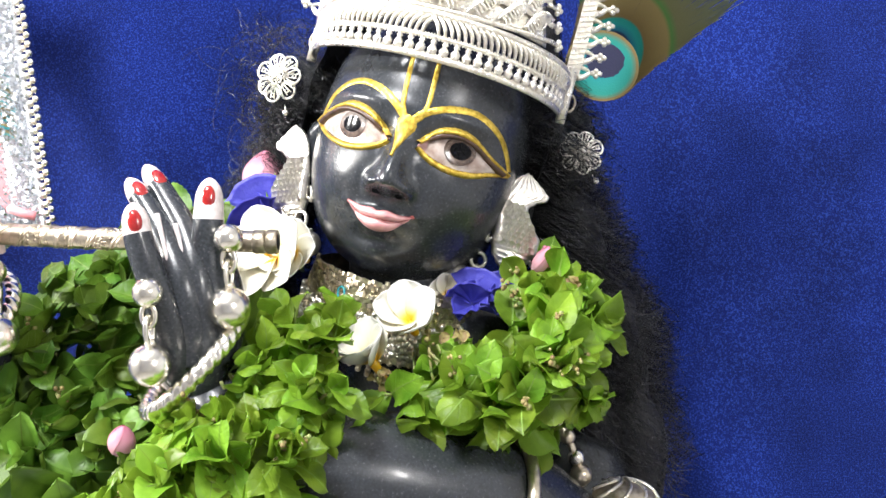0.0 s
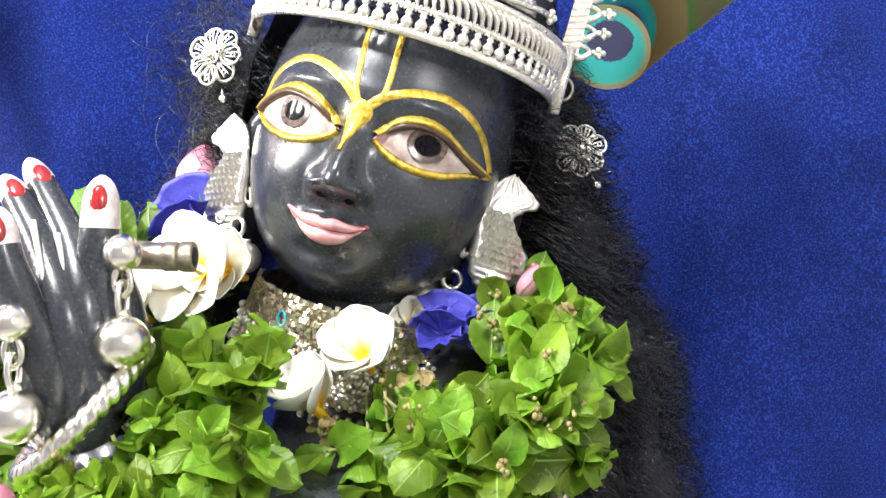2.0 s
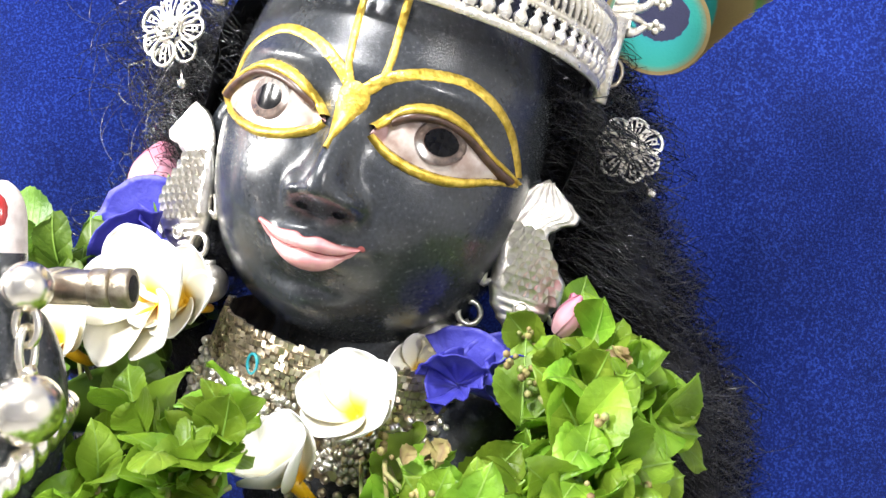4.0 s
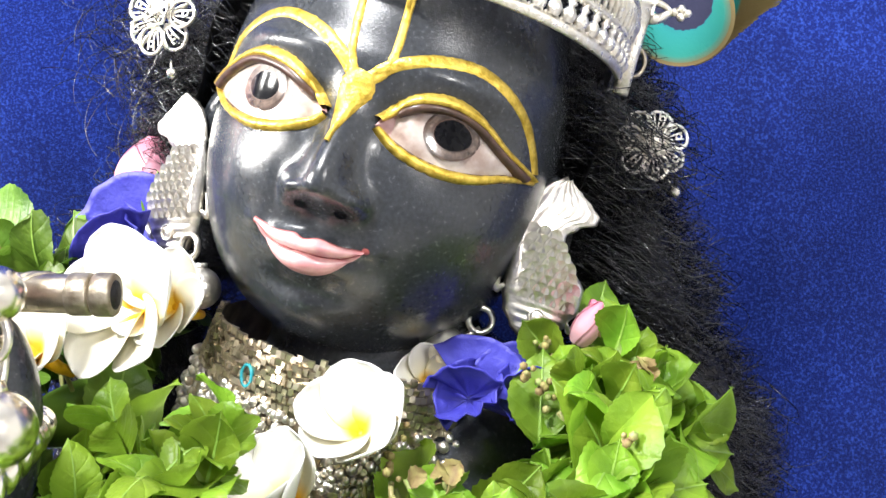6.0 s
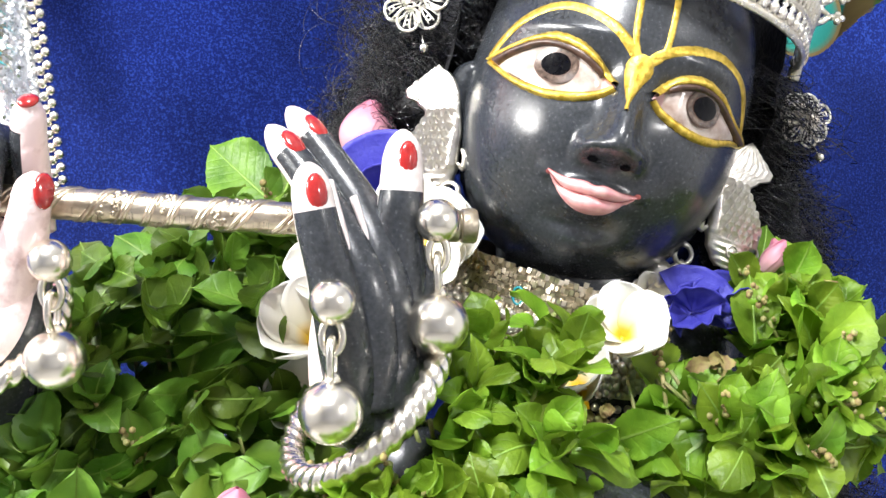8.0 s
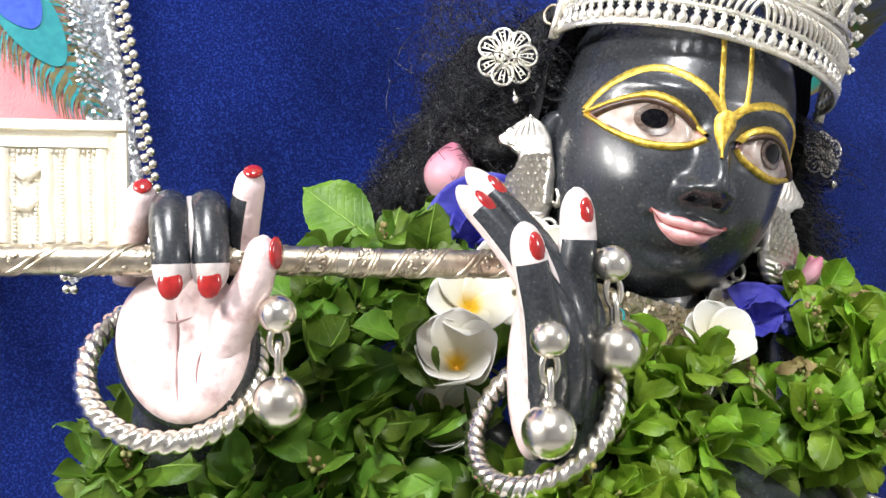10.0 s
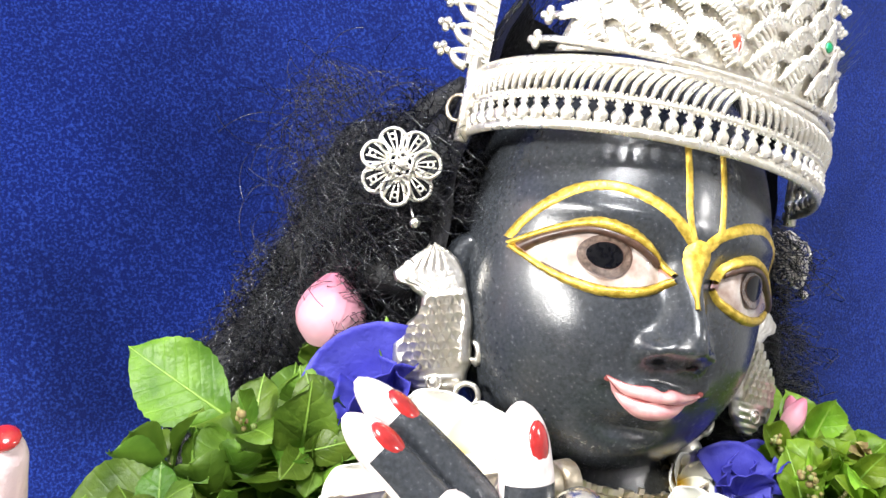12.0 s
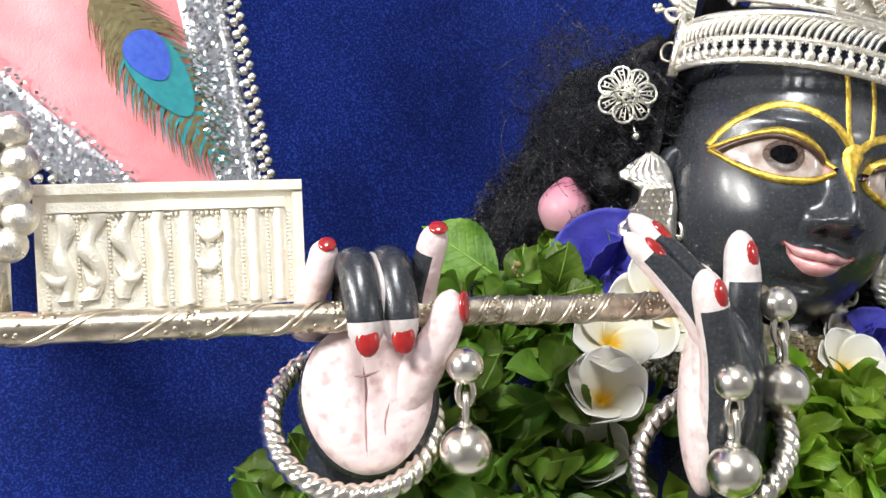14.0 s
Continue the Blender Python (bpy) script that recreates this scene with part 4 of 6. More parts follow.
# ---- peacock feather ----
def build_feather():
    c = V((0.0985, 0.5500, 1.3135))
    ft = thing("peacock_feather", tuple(c), "peacock feather with a blue and teal eye", "feather")
    ax = V((0.52, 0.10, 0.85)).normalized()
    nr = V((0.0, -1, 0.1)).normalized()
    sd = nr.cross(ax).normalized()
    R = 0.115
    r = random.Random(5)
    g = Geo()

    def val(p):
        q = p - c
        u, v = q.dot(ax), q.dot(sd)
        return min(1.0, math.hypot((u - 0.006) * (0.80 if u > 0.006 else 1.25), v * 1.05) / 0.078)
    for k in range(1500):
        a = radians(-150 + 300 * k / 1499)
        inner = abs(a) > radians(34)
        rr = 0.0 if inner else (0.085 + 0.035 * math.cos(a * 1.6)) * r.uniform(0.86, 1.08)
        if inner:
            rr = min(0.095, 0.0226 / math.sin(min(math.pi / 2, abs(a) - radians(24)))) * r.uniform(0.93, 1.03)
        lay, bend = 0.0008 * r.random(), 0.22 * a * r.uniform(0.8, 1.2)
        line = []
        for i in range(14):
            d = 0.020 + (rr - 0.020) * i / 13
            q = a + bend * (i / 13) ** 1.5 * -0.5
            line.append(c + ax * (d * math.cos(q)) + sd * (d * math.sin(q)))
        for i in range(14):
            d = (line[min(13, i + 1)] - line[max(0, i - 1)]).normalized()
            o = nr.cross(d) * (0.00016 + 0.00016 * (1 - i / 13))
            for sgn in (-1, 1):
                g.v.append(tuple(line[i] + o * sgn + nr * (lay + 0.0003 * sgn)))
                g.a.append(val(line[i]))
        b = len(g.v) - 28
        for i in range(13):
            g.f.append((b + 2 * i, b + 2 * i + 1, b + 2 * i + 3, b + 2 * i + 2))
            g.m.append(0)
    part("barb_fringe", g, FEATHER, ft, "fine bronze and green barbs", kind="stuff")
    g = Geo()
    g.tube(bez([c - ax * 0.03, c + ax * 0.03, c + ax * 0.12], 12), lambda t: 0.0006, 6)
    part("shaft", g, FEATHER, ft)
    g = Geo()
    hub, dark = c + V((-0.002, 0, -0.003)), c + V((0.001, 0, 0.0035))

    def spot(i, j):
        a = j * math.pi / 32
        return hub + (ax * math.cos(a) + sd * math.sin(a)) * (0.0225 * (i / 27) * (1 + 0.10 * math.cos(a))) + nr * 0.0026

    def shade(i, j):
        p = spot(i, j)
        q = V((p.x - dark.x, 0, p.z - dark.z))
        if q.length < 0.0120 - 0.003 * max(0, q.z / 0.012):
            return 0.08
        return 0.20 + 0.06 * (i / 20) if i < 26 else 0.30
    g.grid(spot, 28, 64, 0, False, True, along=shade)
    part("eye", g, FEATHER, ft, "navy and turquoise eye of the feather")


build_feather()


# ---- silver hair flowers ----
def hair_flower(p, normal, size, spin):
    fl = thing("hair_flower", p, "silver filigree flower pinned in the black hair", "hair ornament", "hair flowers")
    m = facing(p, normal, (0, 0, 1), spin)
    for k in range(7):
        a = 2 * math.pi * k / 7
        rot = m @ Matrix.Rotation(a, 4, "Z")
        g = Geo()
        loop = [rot @ V((math.sin(t * 0.3142) * 0.0050 * size, (0.0094 + 0.0050 * math.cos(t * 0.3142)) * size, 0.0012 * math.sin(t * 0.157) + (0.002 if k % 2 else 0))) for t in range(20)]
        g.tube(loop, 0.00068 * size, 6, closed=True)
        for w in (-0.6, -0.2, 0.2, 0.6):
            g.tube(bez([rot @ V((0, 0.004 * size, 0.002)), rot @ V((w * 0.0045 * size, 0.0085 * size, 0.003)), rot @ V((w * 0.0066 * size, 0.0128 * size, 0.0018))], 6), 0.00036 * size, 5, caps=False)
        g.tube([rot @ V((math.cos(t * 0.7) * 0.0011 * size, 0.0108 * size + math.sin(t * 0.7) * 0.0011 * size, 0.0026)) for t in range(9)], 0.0004 * size, 5, closed=True)
        part("petal", g, SILVERFIL, fl)
    g = Geo()
    for k in range(6):
        a = k * 1.047
        g.tube([m @ V((math.cos(a) * 0.0026 * size + math.cos(t) * 0.0022 * size, math.sin(a) * 0.0026 * size + math.sin(t) * 0.0022 * size, 0.0045)) for t in range(6)], 0.0006 * size, 5, closed=True)
    g.ball(m @ V((0, 0, 0.0050)), 0.0022 * size, 10, 8)
    part("heart", g, SILVERFIL, fl)
    g = Geo()
    g.ball(m @ V((0, -0.0205 * size, -0.002)), 0.0022, 8, 6)
    g.tube([m @ V((0, -0.0150 * size, -0.002)), m @ V((0, -0.0205 * size, -0.002))], 0.0005, 5)
    part("drop", g, SILVER, fl)


hair_flower((-0.0945, 0.5175, 1.2990), (-0.34, -0.93, 0.12), 1.0, 0.2)
hair_flower((0.0780, 0.5060, 1.2545), (0.10, -0.98, 0.15), 0.88, 0.5)


# ---- fish earrings ----
def earring(top, low, normal, s, ring, ball):
    top, low = V(top), V(low)
    er = thing("earring", tuple(low), "silver fish-shaped earring with scales and hanging ball", "earring", "fish earrings")
    up = top - low
    m = facing((top + low) / 2, normal, up)
    L = up.length

    EDGE = [(0.0, -0.05, 0.07), (0.05, -0.12, 0.13), (0.14, -0.20, 0.20), (0.26, -0.25, 0.24), (0.38, -0.245, 0.25), (0.50, -0.15, 0.265), (0.60, -0.05, 0.26), (0.67, -0.04, 0.25), (0.74, -0.10, 0.24), (0.80, -0.20, 0.235), (0.85, -0.205, 0.22), (0.90, -0.14, 0.20), (0.95, -0.06, 0.165), (0.985, 0.00, 0.12), (1.0, 0.04, 0.07)]

    def side(t, k):
        for a, b in zip(EDGE, EDGE[1:]):
            if a[0] <= t <= b[0]:
                q = (t - a[0]) / (b[0] - a[0])
                q = q * q * (3 - 2 * q)
                return (a[k] + (b[k] - a[k]) * q) * L * 1.08
        return 0.0

    def relief_at(t, v):
        """Height of the cast fish over its back plate; v runs across from -1 to 1."""
        h = 0.0050 * math.sqrt(max(0.0, 1 - abs(v) ** 2.4)) * (0.72 + 0.28 * math.cos((t - 0.30) * 5.2))
        if t > 0.68:
            h += 0.00022 * math.cos(v * 24 + (t - 0.68) * 16) * min(1, (t - 0.68) * 9)
        if v > 0.74 and 0.24 < t < 0.70:
            h += 0.0010
        if t < 0.20:
            h += 0.0004 * math.cos(t * 120) * (abs(v) < 0.8)
        return h

    def spot(t, v, lift=0.0):
        lo, hi = side(t, 1), side(t, 2)
        return V((s * (lo + (hi - lo) * (v + 1) / 2), -L / 2 + L * 1.02 * t, relief_at(t, v) + lift))
    NU, NV = 70, 33
    g = Geo()
    g.grid(lambda i, j: m @ spot(i / (NU - 1), -1 + 2 * j / (NV - 1)), NU, NV)
    bd = part("body", g, SILVERSATIN, er)
    md = bd.modifiers.new("thick", "SOLIDIFY")
    md.thickness, md.offset = 0.0016, s
    for pts, wd in (([(0.27, 0.98), (0.23, 1.16), (0.31, 1.22), (0.38, 1.04)], 0.0016), ([(0.17, -0.9), (0.12, -1.22), (0.20, -1.25), (0.25, -0.98)], 0.0012)):
        g = Geo()
        g.tube(bez([m @ (spot(a, max(-1, min(1, b)), -0.0004) + V((s * (b - max(-1, min(1, b))) * L * 0.22, 0, 0))) for a, b in pts], 12), lambda t, wd=wd: wd * (0.4 + 0.6 * math.sin(math.pi * t)), 8)
        part("fin", g, SILVERSATIN, er)
    g = Geo()
    g.ball(m @ spot(0.135, 0.05, 0.0), 0.0021, 14, 8, 0, (1, 1, 0.5), m.to_3x3())
    g.tube([m @ (spot(0.135, 0.05, 0.0007) + V((math.cos(a * 0.5236) * 0.0027, math.sin(a * 0.5236) * 0.0027, 0))) for a in range(12)], 0.00045, 6, closed=True)
    part("fish_eye", g, SILVERSATIN, er)
    g = Geo()

    def scale(i, j):
        t, a = i / 4, math.pi * j / 10
        return (math.cos(a) * 0.0029 * t, math.sin(a) * 0.0036 * t - 0.0004, 0.0002 + 0.0007 * t * t)
    g.grid(scale, 5, 11)
    sm = g.mesh("scale", [SILVERSATIN])
    for row in range(8):
        t = 0.235 + 0.056 * row
        w = side(t, 2) - side(t, 1)
        n = max(2, int(round(w / 0.0050)))
        for k in range(n):
            v = -0.60 + 1.34 * (k + 0.5 * (row % 2)) / n
            if v > 0.72:
                continue
            q, qx = spot(t, v), spot(t, v + 0.03)
            tl = math.atan2(qx.z - q.z, abs(qx.x - q.x)) * s
            piece("scale", sm, m @ Matrix.Translation(q) @ Matrix.Rotation(-max(-0.45, min(0.45, tl)), 4, "Y") @ Matrix.Rotation(0.12, 4, "X"), er)
    c = V(ring)
    g = Geo()
    g.tube([c + m.to_3x3() @ V((math.cos(a * 0.3927) * 0.0042, math.sin(a * 0.3927) * 0.0042, 0)) for a in range(16)], 0.0011, 8, closed=True)
    part("ring", g, SILVERSATIN, er)
    g = Geo()
    b = V(ball)
    g.tube([c - V((0, 0, 0.003)), b], 0.0012, 6)
    g.ball(b, 0.0072, 20, 14)
    g.tube([b + V((0, 0, 0.0055)), b + V((0, 0, 0.0085))], 0.0025, 8)
    part("ball", g, SILVERSATIN, er)


earring((-0.0855, 0.519, 1.2685), (-0.0895, 0.510, 1.2145), (-0.55, -0.83, 0.05), 1, (-0.0800, 0.503, 1.2170), (-0.0755, 0.500, 1.2030))
earring((0.0505, 0.494, 1.2385), (0.0345, 0.491, 1.1885), (0.20, -0.97, 0.0), -1, (0.0195, 0.495, 1.1940), (0.0075, 0.494, 1.1850))


# ---- choker ----
def build_choker():
    ck = thing("choker", (-0.018, 0.522, 1.165), "silver choker of linked plates and bead strings", "necklace")
    m = Matrix.Translation((-0.026, 0.523, 1.168)) @ pose(0, 0, 0, 8, 12, 0)
    r = random.Random(11)
    g = Geo()
    g.grid(lambda i, j: m @ V(((0.0500 + 0.007 * (j / 5)) * math.cos(i * 0.0982), (0.0470 + 0.006 * (j / 5)) * math.sin(i * 0.0982), 0.018 - 0.040 * j / 5)), 64, 6, 0, True)
    part("band", g, SILVEROLD, ck)
    g, plates = Geo(), Geo()
    for row in range(15):
        z = 0.0180 - 0.0025 * row
        rad = 0.0506 + 0.007 * (row / 15)
        for k in range(84):
            a = math.pi + math.pi * (k + 0.5 * (row % 2)) / 83 - 0.1
            p = V((rad * math.cos(a) * 1.01, rad * 0.96 * math.sin(a), z + r.gauss(0, 0.0004)))
            if row < 7 or (row in (8, 9, 11) and k % 3):
                tx = Matrix.Translation(p) @ Matrix.Rotation(a + math.pi / 2 + r.gauss(0, 0.16), 4, "Z") @ Matrix.Rotation(r.gauss(0, 0.16), 4, "X")
                plates.box(m @ tx, 0.0016 + 0.0004 * r.random(), 0.0014, 0.0021)
            else:
                g.ball(m @ (p * (1 + abs(r.gauss(0, 0.02))) + V((0, 0, r.gauss(0, 0.0012)))), 0.0013 + 0.0008 * r.random(), 7, 5)
    part("beadwork", g, SILVERSATIN, ck, "small silver beads", kind="stuff")
    part("link_mesh", plates, SILVEROLD, ck, "rows of small woven silver plates", smooth=False, kind="stuff")
    for k in range(5):
        g = Geo()
        a0 = 3.6 + 0.18 * k
        for i in range(22):
            t = i / 21
            a = a0 + 1.9 * t
            g.ball(m @ V((0.058 * math.cos(a), 0.055 * math.sin(a), -0.004 - 0.005 * k - 0.012 * math.sin(math.pi * t))), 0.0017, 8, 6)
        part("bead_string", g, SILVEROLD, ck)
    g = Geo()
    p = m @ V((0.0520 * math.cos(4.12), 0.0490 * math.sin(4.12), 0.008))
    fm = facing(p, (-0.5, -0.86, 0.1))
    g.tube([fm @ V((math.cos(t * 0.42) * 0.0022, math.sin(t * 0.42) * 0.0034, 0.0018)) for t in range(15)], 0.0006, 6, closed=True)
    part("enamel_drop", g, PAINTTEAL, ck, "tiny teal enamel teardrop")


build_choker()


# ---- flute ----
FL = [(-0.0905, 0.4360, 1.2035), (-0.167, 0.4385, 1.2050), (-0.211, 0.4420, 1.2070), (-0.30, 0.4460, 1.2090), (-0.44, 0.4520, 1.2130)]


def build_flute():
    fl = thing("flute", FL[2], "engraved silver flute with spiral bands held by the statue", "flute")
    line = bez(FL, 200)
    g = Geo()
    g.tube(line, 0.0053, 24)
    part("tube", g, SILVEROLD, fl)
    tot = sum((a - b).length for a, b in zip(line, line[1:]))
    up, out = V((0, 0, 1)), V((0, -1, 0))

    def around(s, a, r):
        k = min(198, int(s * 199))
        p = line[k].lerp(line[k + 1], min(1.0, s * 199 - k))
        return p + (out * math.cos(a) - up * math.sin(a)) * r
    for k in range(18):
        g = Geo()
        s0 = 0.02 + 0.0525 * k
        for w in (0.0, 0.0075):
            g.tube([around(s0 + w + 0.066 * i / 40, -2.2 + 4.4 * i / 40, 0.0050) for i in range(41)], 0.0009, 8, caps=False)
        part("spiral_band", g, SILVEROLD, fl)
    g = Geo()
    r = random.Random(2)
    for k in range(900):
        s, a = r.random() * 0.97 + 0.02, r.uniform(-1.6, 1.6)
        c = (a + 2.2) / 4.4 * 0.066
        ph = ((s - 0.02 - c) / 0.0525) % 1.0
        if 0.30 < ph < 0.88:
            if int((s - 0.02 - c) / 0.0525) % 2:
                g.ball(around(s, a, 0.0047), 0.0011, 8, 5)
            else:
                if abs(a % 1.1 - 0.55) < 0.2:
                    g.tube([around(s, a - 0.22, 0.0052), around(s + 0.0004, a + 0.22, 0.0052)], 0.0003, 4, caps=False)
    # raised marks whose dark colour carries the shade of punched recesses
    part("engraving", g, SILVERDARK, fl, "punched dots and dashes", kind="stuff")
    e = V((-0.0905, 0.436, 1.2035))
    d = V((1, 0, 0))
    g = Geo()
    for a, b, rr in ((-0.002, 0.0040, 0.0058), (0.0040, 0.0046, 0.0050), (0.0046, 0.0100, 0.0060)):
        g.tube([e + d * a, e + d * (a + 0.0006), e + d * (b - 0.0006), e + d * b], lambda t, rr=rr: rr * (0.93 if t in (0.0, 1.0) else 1), 20)
    part("end_cap", g, SILVERDARK, fl)
    # black plug flush with the cap, painted as the dark of an open end
    g = Geo()
    g.tube([e + d * 0.0101, e + d * 0.0060], 0.0040, 16)
    g.tube([e + d * 0.0102 + V((0, 1, 0)) * 0, e + d * 0.01025], 0.0036, 16)
    part("bore_shade", g, HAIRCORE, fl)


build_flute()


# ---- relief plaque on the flute ----
def build_plaque():
    x0, x1, z0, z1, y = -0.3580, -0.2655, 1.2128, 1.2585, 0.4635
    pq = thing("plaque", ((x0 + x1) / 2, y, z0), "frosted silver plaque with raised lettering on the flute", "plaque")

    def bar(name, ax, az, bx, bz, h=0.0016, mt=PLAQUE):
        g = Geo()
        e = 0.0005
        prof = [(ax, az, 0), (bx, az, 0), (bx, bz, 0), (ax, bz, 0)]
        g.grid(lambda i, j: ((prof[j][0] + (e if j in (0, 3) else -e) * (i == 1)), y - (h if i else -0.0005), prof[j][1] + (e if j < 2 else -e) * (i == 1)), 2, 4, 0, False, True)
        g.cap(4, 4, 0, False)
        return part(name, g, mt, pq, smooth=False)
    g = Geo()
    g.box(pose((x0 + x1) / 2, y + 0.004, (z0 + z1) / 2), x1 - x0, 0.008, z1 - z0)
    part("plate", g, PLAQUE, pq, smooth=False)
    bar("frame_bar", x0, z1 - 0.0042, x1, z1, 0.0026)
    bar("frame_bar", x1 - 0.0040, z0, x1, z1 - 0.0044, 0.0026)
    bar("head_stroke", x0 + 0.004, z1 - 0.0105, x1 - 0.0065, z1 - 0.0062, 0.0018)
    for k, (fx, w, wav) in enumerate(((0.10, 0.0055, 0.0012), (0.20, 0.0060, 0.0022), (0.32, 0.0060, 0.0020), (0.44, 0.0050, 0.0006), (0.545, 0.0050, 0.0), (0.70, 0.0048, 0.0004), (0.80, 0.0046, 0.0), (0.90, 0.0040, 0.0))):
        g = Geo()
        xc = x0 + (x1 - x0) * fx
        n = 24

        def col(i, j):
            z = z1 - 0.0105 - (0.0335 if wav < 0.001 else 0.030) * i / (n - 1)
            c = xc + wav * math.sin(i * 0.42 + k)
            ww = w / 2 * (1 + (0.25 * math.sin(i * 0.55 + k * 2) if wav > 0.001 else 0))
            q = ((-ww, 0.0004), (-ww + 0.0007, -0.0018), (ww - 0.0007, -0.0018), (ww, 0.0004))[j]
            return (c + q[0], y + q[1], z)
        g.grid(col, n, 4)
        part("raised_stroke", g, PLAQUE, pq)
    for fx, fz, ww in ((0.07, 0.30, 0.010), (0.33, 0.30, 0.009), (0.62, 0.36, 0.009), (0.63, 0.60, 0.010), (0.20, 0.28, 0.006)):
        g = Geo()
        c = V((x0 + (x1 - x0) * fx, y, z0 + (z1 - z0) * fz))
        g.tube(bez([c + V((-ww / 2, -0.0004, 0.002)), c + V((0, -0.0010, -0.002)), c + V((ww / 2, -0.0004, 0.001))], 10), lambda t: 0.0006 + 0.0014 * math.sin(math.pi * t), 8)
        part("curved_stroke", g, PLAQUE, pq)
    g = Geo()
    for k in range(46):
        g.ball((x0 + 0.004 + (x1 - x0 - 0.012) * k / 45, y - 0.0006, z1 - 0.0115), 0.0008, 6, 4)
    for fx in (0.04, 0.15, 0.26, 0.38, 0.48, 0.585, 0.66, 0.755, 0.855, 0.94):
        for k in range(22):
            g.ball((x0 + (x1 - x0) * fx, y - 0.0006, z0 + 0.003 + 0.0310 * k / 21), 0.0008, 6, 4)
    part("beading", g, PLAQUE, pq, kind="stuff")
    # cluster of silver balls beside it
    bd = thing("ball_cluster", (-0.365, 0.452, 1.24), "cluster of frosted silver balls at the end of the plaque", "ornament")
    for p in ((-0.3620, 1.2760), (-0.3600, 1.2655), (-0.3625, 1.2560), (-0.3610, 1.2470), (-0.3645, 1.2385), (-0.3720, 1.2700), (-0.3735, 1.2590), (-0.3725, 1.2480)):
        g = Geo()
        g.ball((p[0], 0.4520, p[1]), 0.0062, 18, 12)
        part("ball", g, SILVERFIL, bd)
    g = Geo()
    g.tube([(-0.367, 0.455, 1.285), (-0.368, 0.455, 1.210)], 0.003, 8)
    part("stem", g, SILVERFIL, bd)


build_plaque()


# ---- bangles and hanging balls ----
def bangle(a, b, c, tube_r, label):
    """A twisted ring through a and b about the centre c."""
    a, b, c = V(a), V(b), V(c)
    r = ((a - c).length + (b - c).length) / 2
    u = (a - c).normalized()
    n = u.cross(b - c).normalized()
    v = n.cross(u)
    g = Geo()
    N, S = 480, 18

    def fn(i, j):
        th, ph = 2 * math.pi * i / N, 2 * math.pi * j / S
        rr = tube_r * (1 + 0.10 * math.cos(3 * ph - th * 38))
        rad = u * math.cos(th) + v * math.sin(th)
        return c + rad * (r + rr * math.cos(ph)) + n * (rr * math.sin(ph))
    g.grid(fn, N, S, 0, True, True)
    return solo("bangle", g, SILVER, label, "bangle", "twisted bangles", base=tuple(c))


bangle((-0.1360, 0.4150, 1.1255), (-0.0965, 0.4035, 1.1600), (-0.1180, 0.4240, 1.1470), 0.0040, "twisted rope-like silver bangle round the statue's wrist")
bangle((-0.2537, 0.4350, 1.1440), (-0.2800, 0.4560, 1.1650), (-0.2510, 0.4560, 1.1680), 0.0040, "twisted rope-like silver bangle round the statue's wrist")


def dangle(top, low):
    top, low = V(top), V(low)
    dg = thing("hanging_balls", tuple(low), "two polished silver balls joined by oval links", "pendant", "hanging ball pendants")
    g = Geo()
    g.ball(top, 0.0068, 28, 18)
    part("small_ball", g, SILVER, dg)
    g = Geo()
    g.ball(low, 0.0096, 32, 20)
    g.tube([low + V((0, 0, 0.0085)), low + V((0, 0, 0.0115))], lambda t: 0.0032 - 0.0012 * t, 12)
    part("large_ball", g, SILVER, dg)
    d = (low - top).normalized()
    mid = top + (low - top) * 0.36
    for k, (q, w, ln) in enumerate(((top + d * 0.0100, V((1, 0, 0)), 0.0052), (top + d * 0.0165, V((0.25, 1, 0)), 0.0062))):
        g = Geo()
        g.tube([q + w.normalized() * (math.cos(t * 0.3142) * 0.0030) - d * (math.sin(t * 0.3142) * ln) for t in range(20)], 0.00125, 8, closed=True)
        part("link", g, SILVER, dg)


dangle((-0.1295, 0.3915, 1.1807), (-0.1290, 0.3935, 1.1488))
dangle((-0.0978, 0.4063, 1.2048), (-0.0970, 0.4055, 1.1732))
dangle((-0.2162, 0.4271, 1.1891), (-0.2154, 0.4317, 1.1575))


